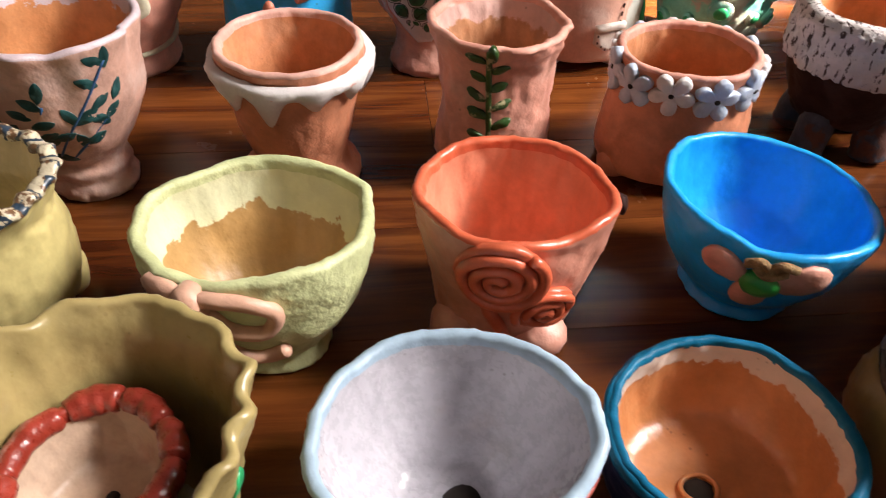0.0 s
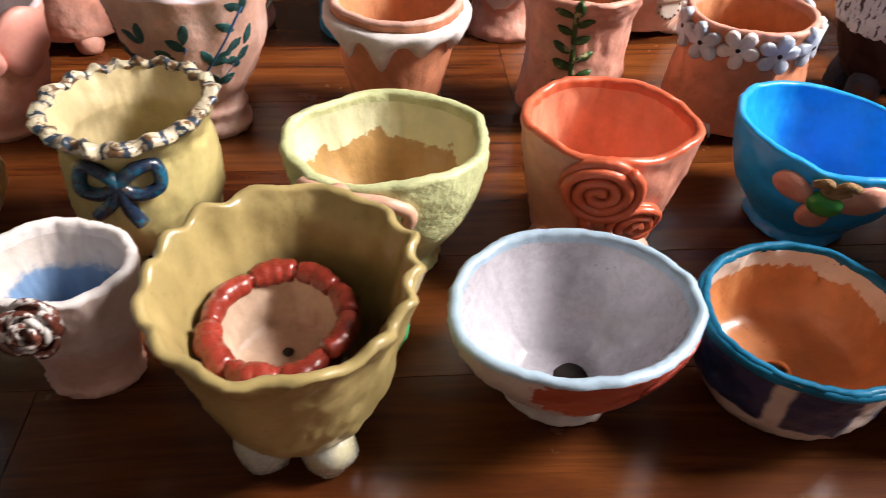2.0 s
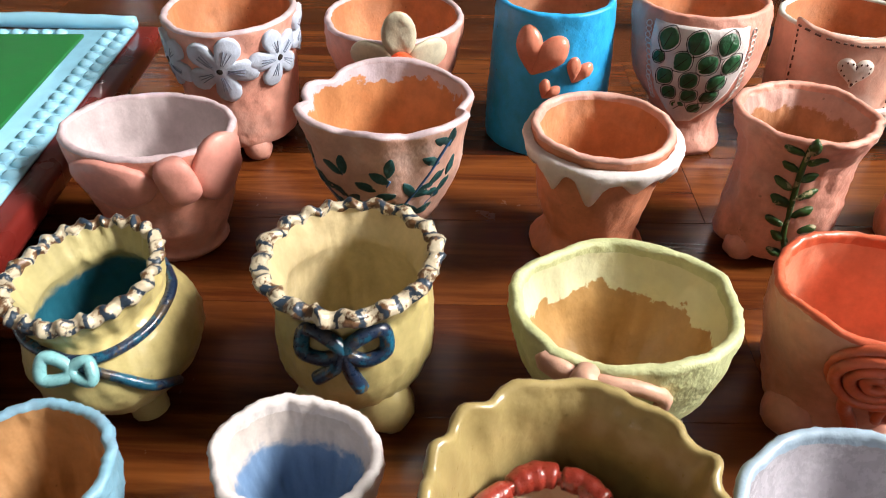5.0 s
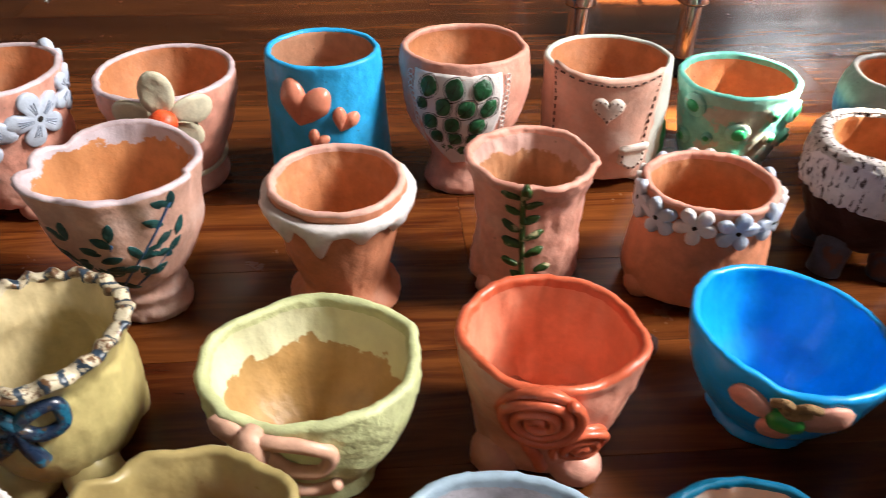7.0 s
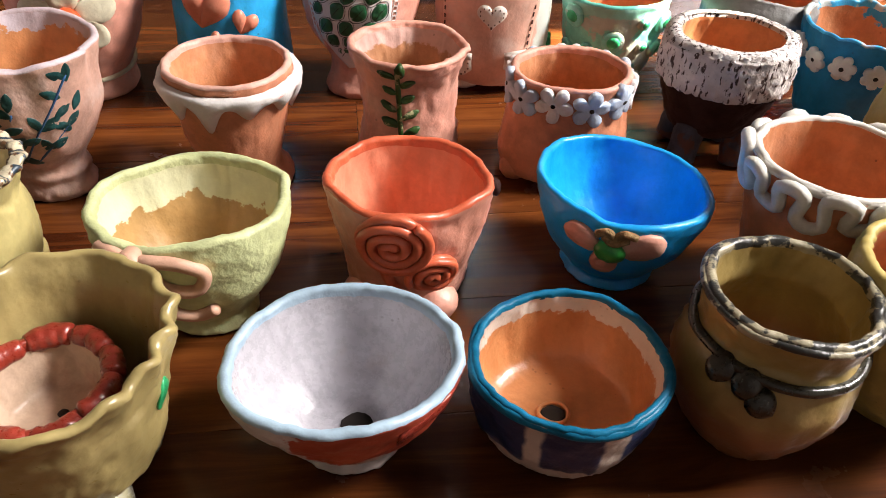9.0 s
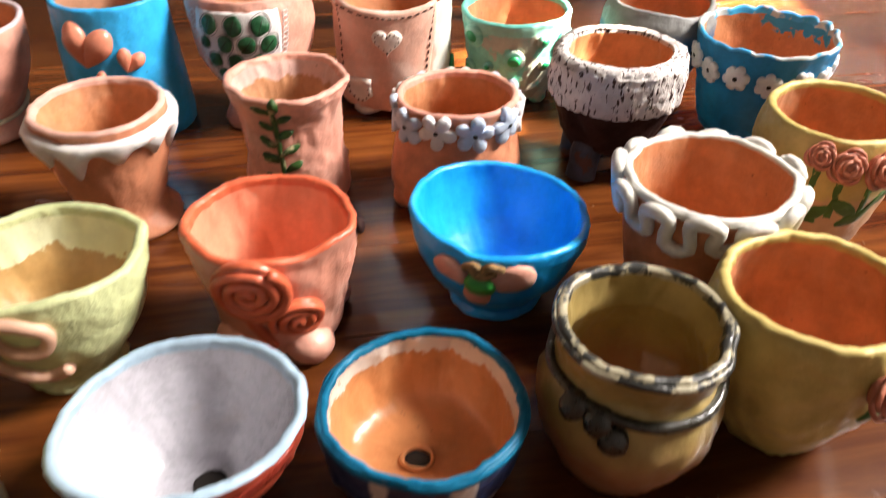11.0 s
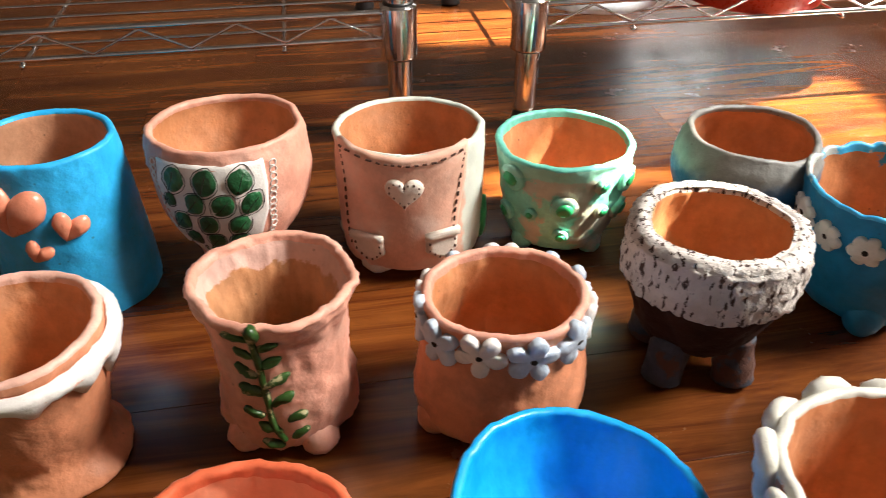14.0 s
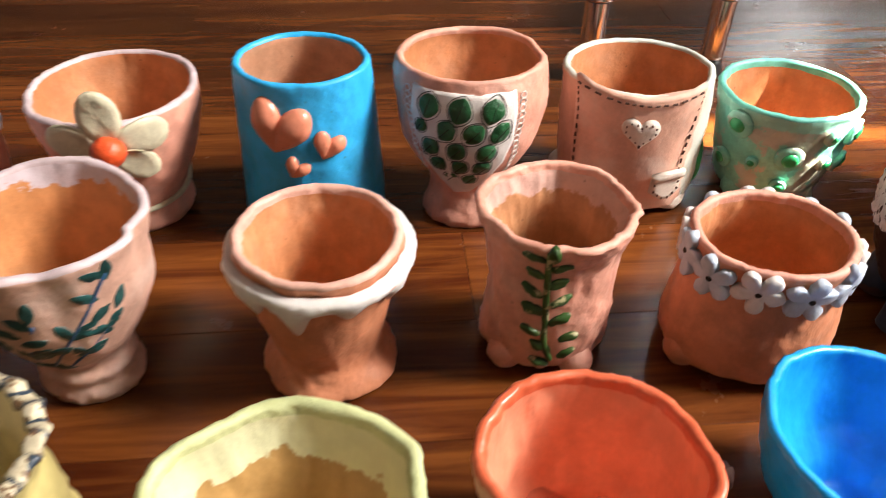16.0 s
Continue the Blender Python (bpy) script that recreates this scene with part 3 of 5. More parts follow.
def rose(pot, a, z, r, material, label="", petals=9, seed=0, stick=0.004):
    """A clay rose made of curled petals round a bud."""
    c = pot.at(radians(a), z, stick)
    n = Vector((math.cos(radians(a)), math.sin(radians(a)), 0.35)).normalized()
    side = Vector((-math.sin(radians(a)), math.cos(radians(a)), 0))
    up = n.cross(side)
    flower = part("rose", blob((0, 0, 0), (r * 0.8, r * 0.8, r * 0.8), seed, 0.1, 14), material, pot.root, label)
    m = Matrix((side, up, n)).transposed().to_4x4()
    m.translation = c
    for v in flower.data.vertices:
        v.co = m @ Vector((v.co.x, v.co.y, v.co.z * 0.55))
    rnd = random.Random(seed)
    for k in range(petals):
        ring_r = r * (0.25 + 0.75 * k / petals)
        a0 = k * 2.4 + rnd.uniform(-0.2, 0.2)
        span = 1.9 if k > 2 else 2.6
        pts = []
        for i in range(7):
            f = i / 6 - 0.5
            q = a0 + span * f
            bulge = 1 - 0.25 * abs(2 * f) ** 2
            pts.append(m @ Vector((ring_r * bulge * math.cos(q), ring_r * bulge * math.sin(q), r * (0.62 - 0.42 * k / petals) - 0.10 * r * abs(2 * f))))
        part("petal", tube(pts, r * 0.115, 7, steps=3, taper=lambda s: 0.35 + 0.65 * math.sin(math.pi * s) ** 0.5), material, flower)
    return flower


def clay_pot(key, outline, label, seed, name="clay_pot", **more):
    p = Pot(name, key, outline, seed=seed, **more)
    tagged(p.root, label, "pot", "handmade pots on the floor")
    return p


# ---- pots, back row ----
LILACRIM = ceramic("lilac_white_slip", (0.60, 0.48, 0.50), 0.45, 0.18, 60, 0.35)
VEIN = plain("incised_grey", (0.16, 0.20, 0.28), 0.7)
p = clay_pot("flowers", [(0.74, 0.11), (0.82, 0.14), (0.86, 0.3), (0.92, 0.7), (1, 1)], "pink clay pot with pale blue clay flowers and three feet", 1)
p.body(PINKCLAY, LILACRIM, INNER)
feet(p, (-60, 60, 180), 0.66, (0.013, 0.013, 0.013), PINKCLAY, 0.009)
for a, z, r, tw in ((-82, 0.095, 0.0305, 100), (-135, 0.096, 0.026, 80), (-31, 0.097, 0.026, 70), (14, 0.104, 0.021, 95), (62, 0.112, 0.02, 40), (110, 0.10, 0.022, 90), (175, 0.098, 0.023, 60)):
    f = p.decal("flower", flower_outline(5, r, r * 0.42, tw), a, z, PALEBLUE, 0.004, 0.001, sink=0.003)
    for k in range(5):
        for s in (-0.16, 0.0, 0.16):
            q = radians(tw + 36 + 72 * k) + s
            rr = p.radius(z) * p.rx
            p.cord("vein", [(a + math.degrees(r * u * math.cos(q) / rr), z + r * u * math.sin(q)) for u in (0.2, 0.4, 0.62)], 0.00035, VEIN, f, d=0.0050, steps=2)
    p.decal("flower_eye", oval(0.0026, 0.003, 10), a, z, HOLLOW_SHADE, 0.0054, 0.0003, f)

CREAMPETAL = ceramic("cream_petal", (0.66, 0.62, 0.45), 0.45, 0.15, 60, 0.3)
ORANGERED = ceramic("orange_red", (0.78, 0.09, 0.02), 0.4, 0.15, 80, 0.4)
p = clay_pot("daisy", [(0.62, 0), (0.66, 0.06), (0.62, 0.2), (0.66, 0.3), (0.86, 0.55), (0.97, 0.82), (1, 1)], "pink clay pot with a large cream daisy on its lip", 2)
p.body(PINKCLAY, LILACRIM, INNER)
p.cord("string", [(a, 0.026 + 0.004 * math.sin(radians(a))) for a in range(-180, 180, 20)], 0.0022, CREAMPETAL, closed=True, d=0.002)
for tw, ln in ((92, 0.043), (166, 0.040), (14, 0.040), (-50, 0.037), (-128, 0.036)):
    c, s = math.cos(radians(tw)), math.sin(radians(tw))
    pts = [(u * s + (v + 0.6 * ln) * c, -u * c + (v + 0.6 * ln) * s) for u, v in oval(0.0138, ln * 0.46, 18)]
    p.decal("petal", pts, -76, 0.094, CREAMPETAL, 0.0050, -0.0012, sink=-0.0015, label="cream daisy petal")
part("daisy_centre", blob(tuple(p.at(radians(-76), 0.094, 0.007)), (0.012, 0.012, 0.012), 5, 0.1), ORANGERED, p.root, "orange-red daisy centre")

SKYBLUE = ceramic("sky_blue_paint", (0.02, 0.41, 0.83), 0.42, 0.15, 45, 0.35, specks=0.5)
CORALHEART = ceramic("coral_heart", (0.72, 0.25, 0.15), 0.32, 0.12, 50, 0.25, 0.2)


def puffy_heart(pot, a, z, r, turn):
    """Two fat drops of clay that meet in a point below."""
    bm = bmesh.new()
    c, s = math.cos(radians(turn)), math.sin(radians(turn))
    for side in (-1, 1):
        ball = bmesh.ops.create_uvsphere(bm, u_segments=24, v_segments=14, radius=1.0)["verts"]
        for v in ball:
            along = v.co.y
            fat = 0.50 - 0.36 * (max(0.0, 0.3 - along) / 1.3) ** 1.1
            u, w = fat * v.co.x * r, 0.86 * along * r
            lean = side * radians(23)
            u, w = u * math.cos(lean) + w * math.sin(lean), -u * math.sin(lean) + w * math.cos(lean)
            u, w = u + side * 0.33 * r, w
            u, w = u * c - w * s, u * s + w * c
            d = 0.001 + 0.42 * r * fat / 0.52 * v.co.z
            v.co = pot.at(radians(a) + u / (pot.radius(z) * pot.rx), z + w, d, pot.radius(min(z + w, pot.h)))
    return part("heart", bm, CORALHEART, pot.root)


p = clay_pot("heart", [(1.10, 0), (1.13, 0.03), (1.09, 0.35), (1.05, 0.7), (1, 1)], "sky blue clay cup with three raised coral hearts", 3, lump=0.001)
p.body(SKYBLUE, SKYBLUE, INNER_PALE)
for a, z, r, tw in ((-103, 0.098, 0.0255, -14), (-66, 0.083, 0.0135, -25), (-92, 0.066, 0.0105, -30)):
    puffy_heart(p, a, z, r, tw)

GLASSGREEN = ceramic("leaf_green_glaze", (0.004, 0.085, 0.024), 0.42, 0.5, 70, 0.7, 0.12)
p = clay_pot("goblet", [(0.56, 0), (0.6, 0.05), (0.52, 0.17), (0.56, 0.28), (0.86, 0.5), (0.99, 0.75), (1.0, 0.92), (0.97, 1)], "pink clay goblet with a white panel of green leaves", 4, shift=(0.0, -0.020))
p.body(PINKCLAY, PINKCLAY, INNER)
panel = p.decal("leaf_panel", [(1.18 * a - 0.002, 1.05 * b) for a, b in [(-0.034, 0.036), (-0.02, 0.036), (0, 0.036), (0.02, 0.036), (0.036, 0.036), (0.037, 0.02), (0.035, 0.0), (0.028, -0.018), (0.018, -0.036), (0.006, -0.050), (-0.004, -0.052), (-0.014, -0.042), (-0.026, -0.022), (-0.033, 0.0), (-0.035, 0.02)]], -97, 0.085, WHITEGLAZE, 0.0022, 0.0)
for row, (v, us) in enumerate(((0.026, (-0.021, 0.0, 0.021)), (0.009, (-0.027, -0.009, 0.009, 0.026)), (-0.007, (-0.02, -0.002, 0.017)), (-0.022, (-0.015, 0.0, 0.014)), (-0.036, (-0.006, 0.006)))):
    for i, u in enumerate([1.16 * q - 0.002 for q in us]):
        lean = -40 if row else -20
        small = 0.6 if (row == 1 and i == 0) else 1 - 0.085 * row
        leaf = p.decal("leaf", oval(0.0086 * small, 0.0102 * small, 16, 0.30), -97 + math.degrees(u / (p.radius(0.085 + v) * p.rx)), 0.085 + v, GLASSGREEN, 0.0026, 0.0006, panel, turn=lean)
        rr = p.radius(0.085 + v) * p.rx
        cl, sl = math.cos(radians(lean)), math.sin(radians(lean))
        ring = [(-97 + math.degrees((u + a * cl - b * sl) / rr), 0.085 + v + a * sl + b * cl) for a, b in oval(0.0098 * small, 0.0122 * small, 16, 0.42)]
        p.cord("incised_line", ring, 0.00032, HOLLOW_SHADE, panel, d=0.0022, closed=True, steps=1)
        p.cord("leaf_vein", [(-97 + math.degrees((u - b * sl) / rr), 0.085 + v + b * cl) for b in (-0.007 * small, 0.0, 0.007 * small)], 0.0003, HOLLOW_SHADE, leaf, d=0.0050, steps=2)
for s in (-1, 1):
    for i in range(15):
        z = 0.118 - 0.0047 * i
        p.cord("lace_loop", [(-97 + s * (43 + 0.55 * abs(7 - i) - 1.5 * (i > 10)) + 2.6 * math.cos(q), z + 0.0022 * math.sin(q)) for q in [2 * math.pi * k / 7 for k in range(7)]], 0.00045, WHITEGLAZE, panel, d=0.0006, closed=True, steps=2)

CREAMCLAY = ceramic("cream_slip", (0.70, 0.40, 0.30), 0.5, 0.14, 40, 0.3, layers=(((0.72, 0.56, 0.48), "stain", 30.0, 0.42),))
PALECREAM = ceramic("pale_cream", (0.70, 0.62, 0.55), 0.5, 0.12, 50, 0.3)
MINTWHITE = ceramic("mint_white_slip", (0.60, 0.64, 0.58), 0.48, 0.16, 40, 0.3)
GREENPAINT = ceramic("bright_green_paint", (0.02, 0.34, 0.12), 0.35, 0.2, 60, 0.2)
CREAMBODY = ceramic("cream_body_mint_side", (0.70, 0.42, 0.32), 0.48, 0.14, 40, 0.3, layers=(((0.60, 0.64, 0.58), "sector", 8.0, 56.0, -0.01, 0.3),))
p = clay_pot("cream", [(0.82, 0.07), (0.92, 0.09), (0.96, 0.25), (0.98, 0.6), (1, 1)], "cream clay pot with stitched flap, heart button and pockets", 5, lump=0.0012, shift=(0.0, -0.010))
p.body(CREAMBODY, MINTWHITE, INNER)
flap = p.decal("flap", [(-0.056, 0.060), (-0.040, 0.0565), (-0.020, 0.054), (0.0, 0.053), (0.022, 0.055), (0.040, 0.0575), (0.052, 0.0605), (0.050, 0.03), (0.045, 0.0), (0.04, -0.03), (0.03, -0.045), (0.0, -0.050), (-0.03, -0.047), (-0.051, -0.035), (-0.053, 0.0), (-0.054, 0.03)], -97, 0.057, CREAMCLAY, 0.0035, 0.0, free=0.02, label="peach flap with dark stitching")
STITCH = plain("dark_stitch", (0.08, 0.03, 0.018), 0.7)
rr = p.rx * 0.99


def stitches(pot, parent, path, d, n, size):
    """Small dark dashes along a path of (along, up) metres round the angle -97."""
    pts = smooth([(u, v, 0) for u, v in path], n * 2)
    for i in range(0, n * 2, 2):
        seg_ = [(-97 + math.degrees(q.x / rr), 0.057 + q.y) for q in (pts[i], pts[i + 1])]
        pot.cord("stitch", seg_, size, STITCH, parent, d=d, steps=1)


stitches(p, flap, [(-0.051, 0.055), (-0.02, 0.0495), (0.0, 0.0485), (0.022, 0.050), (0.047, 0.056)], 0.0048, 15, 0.0009)
stitches(p, flap, [(-0.051, 0.051), (-0.049, 0.01), (-0.047, -0.03)], 0.0042, 13, 0.0008)
stitches(p, flap, [(0.047, 0.052), (0.041, 0.01), (0.035, -0.03)], 0.0042, 13, 0.0008)
hb = p.decal("heart_button", heart_outline(0.0138), -96, 0.084, PALECREAM, 0.008, 0.001, flap, sink=-0.003)
for i, (u, v) in enumerate(heart_outline(0.0105, 18)):
    p.decal("stitch", oval(0.0007, 0.0011, 6), -96 + math.degrees(u / rr), 0.084 + v, STITCH, 0.0086, 0.0002, hb)
for a, z in ((-125, 0.030), (-70, 0.034)):
    pk = p.decal("pocket", [(-0.0125, 0.011), (0.0125, 0.012), (0.0125, -0.004), (0.004, -0.011), (-0.003, -0.011), (-0.0125, -0.004)], a, z, PALECREAM, 0.0065, 0.0, flap, sink=-0.003)
    p.decal("pocket_band", [(-0.0135, 0.014), (0.0135, 0.015), (0.0135, 0.009), (-0.0135, 0.008)], a, z, PALECREAM, 0.009, 0.0, pk, sink=-0.005)
    for i in range(8):
        q = [(-0.010, 0.004), (-0.010, -0.002), (-0.006, -0.006), (-0.002, -0.009), (0.003, -0.009), (0.007, -0.006), (0.010, -0.002), (0.010, 0.004)][i]
        p.decal("stitch", oval(0.0009, 0.0014, 6), a + math.degrees(q[0] / rr), z + q[1], STITCH, 0.0069, 0.0002, pk)
feet(p, (-125, -48, 60, 160), 0.8, (0.016, 0.018, 0.011), PALECREAM)
p.decal("side_leaf", oval(0.012, 0.02, 16, 0.3), -8, 0.03, GREENPAINT, 0.003, 0.001)

MINT = ceramic("mint_paint", (0.20, 0.58, 0.46), 0.45, 0.2, 55, 0.4, layers=(((0.42, 0.44, 0.36), "patches", 26.0, 0.47), ((0.30, 0.62, 0.50), "above", 0.080, 0.006)))
MINTRIM = ceramic("mint_rim_paint", (0.16, 0.58, 0.48), 0.4, 0.15, 60, 0.3)
p = clay_pot("mint", [(0.62, 0.06), (0.72, 0.09), (0.82, 0.3), (0.93, 0.7), (1, 1)], "mint green clay pot studded with round knobs", 6)
p.body(MINT, MINTRIM, INNER)
feet(p, (-55, -150, 60), 0.66, (0.010, 0.010, 0.012), MINT)
for i, (a, z, r) in enumerate(((-146, 0.075, 0.012), (-68, 0.074, 0.0075), (-36, 0.070, 0.0115), (-99, 0.055, 0.0115), (-63, 0.047, 0.0065), (-34, 0.040, 0.010), (-128, 0.045, 0.005), (-100, 0.026, 0.0065), (-160, 0.036, 0.009), (10, 0.06, 0.01), (80, 0.06, 0.011))):
    k = p.decal("knob", oval(r, r, 16), a, z, MINT, 0.0042, 0.0006)
    p.decal("knob_eye", oval(r * 0.56, r * 0.56, 14), a, z, GREENPAINT, 0.0058, 0.001, k)

GREYBLUE = ceramic("grey_slip", (0.25, 0.245, 0.235), 0.5, 0.15, 50, 0.35, layers=(((0.008, 0.10, 0.25), "below", 0.088, 0.010, 0.009),), specks=0.5)
p = clay_pot("grey", [(0.5, 0), (0.58, 0.04), (0.6, 0.2), (0.85, 0.42), (1.08, 0.7), (1.08, 0.88), (0.98, 1)], "grey clay bowl fading to blue below", 7, wall=0.0055, bumps=((-62, 34, -0.002, -0.007), (-140, 30, 0.002, 0.001)))
p.body(GREYBLUE, GREYBLUE, INNER)
p.cord("foot_ring", [(a, 0.006) for a in range(0, 360, 20)], 0.005, GREYBLUE, closed=True, steps=3)

AZURE = ceramic("azure_paint", (0.004, 0.20, 0.44), 0.5, 0.2, 40, 0.3, specks=0.4)
AZURELIP = ceramic("azure_lip", (0.04, 0.40, 0.74), 0.4, 0.2, 60, 0.3, layers=(((0.50, 0.56, 0.55), "patches", 40.0, 0.5),))
INNER_AZURE = ceramic("terracotta_blue_splashed", TERRA, 0.55, 0.2, 38, 0.35, specks=0.6, layers=(((0.02, 0.30, 0.58), "sector", 30.0, 40.0, 0.090, 0.9),))
p = clay_pot("bluefl", [(0.6, 0.07), (0.7, 0.12), (0.8, 0.3), (0.9, 0.6), (0.95, 0.8), (1, 1)], "azure blue clay pot with a scalloped lip and white flowers", 8, wall=0.0045, wave=lambda a, u: ((0.0016 + 0.0008 * math.sin(4 * a)) * abs(math.sin(9 * a + 0.5 * math.sin(2 * a))) ** 0.7 * u ** 10, (0.0024 + 0.001 * math.sin(5 * a + 1)) * abs(math.sin(9 * a + 0.5 * math.sin(2 * a))) ** 0.7 * u ** 10))
p.body(AZURE, AZURELIP, INNER_AZURE, seg=120)
feet(p, (-115, -10, 100), 0.62, (0.014, 0.014, 0.018), AZURE)
for i, a in enumerate(range(-188, 172, 27)):
    f = p.decal("flower", flower_outline(6, 0.0118, 0.0085, 20 * i), a, 0.080 - 0.002 * (i % 2), WHITEGLAZE, 0.004, 0.0004)
    p.decal("flower_eye", oval(0.0022, 0.0022, 8), a, 0.080 - 0.002 * (i % 2), HOLLOW_SHADE, 0.0046, 0.0002, f)

# ---- pots, second row ----
INNER_LILAC = ceramic("lilac_inside", (0.58, 0.50, 0.50), 0.45, 0.15, 35, 0.3, layers=(((0.50, 0.36, 0.28), "stain", 18.0, 0.3),))
PINKBOW = ceramic("salmon_clay", (0.68, 0.30, 0.24), 0.42, 0.12, 40, 0.3)
p = clay_pot("pinkbow", [(0.62, 0), (0.68, 0.05), (0.66, 0.12), (0.78, 0.3), (0.92, 0.65), (1, 1)], "pink clay cup with a broad salmon bow", 9)
p.body(PINKCLAY, LILACRIM, INNER_LILAC)
p.decal("bow_loop", [(u * (1.0 - 8.0 * max(0.0, -v) * (u > 0)), v) for u, v in oval(0.034, 0.019, 26)], -101, 0.081, PINKBOW, 0.0055, 0.0025)
p.decal("bow_loop", oval(0.026, 0.026, 26), -22, 0.083, PINKBOW, 0.0055, 0.0025)
p.decal("bow_knot", [(0.0125 * math.copysign(abs(math.cos(q)) ** 0.6, math.cos(q)), 0.019 * math.copysign(abs(math.sin(q)) ** 0.6, math.sin(q))) for q in [math.pi * k / 12 for k in range(24)]], -56, 0.083, PINKBOW, 0.0095, 0.003, turn=14)

LEAFPOT = ceramic("pale_pink_slip", (0.58, 0.34, 0.26), 0.45, 0.2, 40, 0.45, layers=(((0.66, 0.50, 0.44), "stain", 30.0, 0.42),))
INNER_SLIP = ceramic("orange_inside_slipped", (0.56, 0.24, 0.09), 0.5, 0.2, 38, 0.35, layers=(((0.58, 0.50, 0.54), "above", 0.1185, 0.018),))
LEAFBLUE = ceramic("blue_green_paint", (0.005, 0.055, 0.055), 0.4, 0.4, 90, 0.2)
BLUELINE = plain("blue_line_paint", (0.03, 0.09, 0.22), 0.45)
p = clay_pot("leaf", [(0.5, 0), (0.54, 0.05), (0.48, 0.11), (0.50, 0.17), (0.43, 0.23), (0.62, 0.36), (0.86, 0.6), (0.94, 0.85), (1.02, 1)], "pink clay cup with painted blue-green twigs and wavy lip", 10, bumps=((-4, 9, -0.0065, -0.004), (-30, 18, 0.002, 0.0), (-66, 9, -0.0045, -0.0035), (-88, 14, 0.0025, 0.001), (-112, 9, -0.0045, -0.0035), (-140, 18, 0.003, 0.001), (-172, 9, -0.005, -0.003), (146, 10, -0.004, -0.003), (90, 30, 0.001, 0.003)))
p.body(LEAFPOT, LILACRIM, INNER_SLIP, seg=100)
for k, (stem, leaves) in enumerate((
        (((-88, 0.045), (-70, 0.068), (-52, 0.092), (-36, 0.116)), ((-66, 0.082, 30), (-58, 0.078, -80), (-50, 0.103, 60), (-44, 0.088, -60), (-36, 0.118, 0), (-74, 0.066, -70))),
        (((-100, 0.042), (-92, 0.066), (-80, 0.092)), ((-97, 0.063, 60), (-80, 0.102, -12), (-84, 0.078, -75), (-98, 0.085, 70), (-88, 0.060, -70))),
        (((-112, 0.045), (-118, 0.066), (-116, 0.095)), ((-122, 0.075, 55), (-115, 0.101, 5), (-110, 0.072, -50), (-128, 0.062, 60))),
        (((-76, 0.043), (-58, 0.058), (-40, 0.075)), ((-62, 0.060, 20), (-52, 0.060, -70), (-44, 0.074, 40), (-36, 0.078, -50), (-30, 0.092, -30))),
        (((-128, 0.05), (-140, 0.075), (-150, 0.095)), ((-138, 0.08, 50), (-150, 0.099, 40), (-148, 0.078, 70))))):
    p.cord("painted_twig", stem, 0.0009, BLUELINE, d=-0.0004, steps=4)
    more = []
    for i, q in enumerate(smooth([(*s, 0) for s in stem], 2)):
        more.append((q.x + (7 if i % 2 else -7), q.y + 0.001, -62 if i % 2 else 62))
    for a, z, tw in list(leaves) + more:
        p.decal("painted_leaf", oval(0.0038, 0.0080, 14, 0.5), a, z, LEAFBLUE, 0.0004, 0.0001, turn=tw)

p = clay_pot("drip", [(0.72, 0), (0.76, 0.04), (0.64, 0.13), (0.59, 0.22), (0.69, 0.40), (0.80, 0.72), (0.83, 0.86), (0.86, 0.93), (0.88, 1)], "orange clay goblet with white icing drips under its lip", 11)
PALEPINK = ceramic("pale_pink_lip", (0.70, 0.40, 0.32), 0.45, 0.16, 50, 0.35)
p.body(ORANGECLAY, PALEPINK, INNER)
bm = bmesh.new()
rows = ((0.845, 0.0005), (0.835, 0.006), (0.87, 0.0085), (0.915, 0.0085), (0.945, 0.006), (0.95, 0.001))
ring = []
for i, (u, d) in enumerate(rows):
    row = []
    for j in range(120):
        a = 2 * math.pi * j / 120
        lobe = (0.5 + 0.5 * math.cos(11 * a + 0.8 * math.sin(2 * a))) ** 1.4 * (1 + 0.4 * math.sin(3 * a + 1.0)) * 0.0150
        z = p.h * u - (lobe if i < 2 else lobe * 0.35 * (i == 2))
        row.append(bm.verts.new(p.at(a, z, (d if i else 0.0) * (0.45 if i == 1 else 1.0))))
    ring.append(row)
for i in range(len(ring) - 1):
    for j in range(120):
        bm.faces.new((ring[i][j], ring[i][(j + 1) % 120], ring[i + 1][(j + 1) % 120], ring[i + 1][j]))
part("icing_collar", bm, WHITEGLAZE, p.root, "white drip collar")
p.cord("lip_roll", [(a, 0.0935) for a in range(0, 360, 15)], 0.0050, PALEPINK, d=0.003, closed=True, steps=4)

VINEGREEN = ceramic("vine_green", (0.022, 0.070, 0.009), 0.4, 0.35, 90, 0.3, layers=(((0.40, 0.36, 0.20), "patches", 120.0, 0.40),))
INNER_VINE = ceramic("tan_inside_pink_lip", (0.44, 0.20, 0.09), 0.55, 0.25, 38, 0.35, specks=0.5, layers=(((0.62, 0.38, 0.32), "above", 0.098, 0.010),))
p = clay_pot("vine", [(0.74, 0.05), (0.84, 0.1), (0.86, 0.3), (0.82, 0.55), (0.84, 0.78), (0.96, 0.95), (1, 1)], "pink clay pot with a raised green vine", 12, lump=0.0024)
p.body(PINKCLAY, PINKCLAY, INNER_VINE)
feet(p, (-58, -138, 30, 120), 0.72, (0.0125, 0.0125, 0.012), PINKCLAY)
p.cord("vine_stem", [(-101, 0.112), (-101, 0.09), (-99, 0.06), (-97, 0.035), (-90, 0.02)], 0.0021, VINEGREEN, d=0.001)
rnd = random.Random(19)
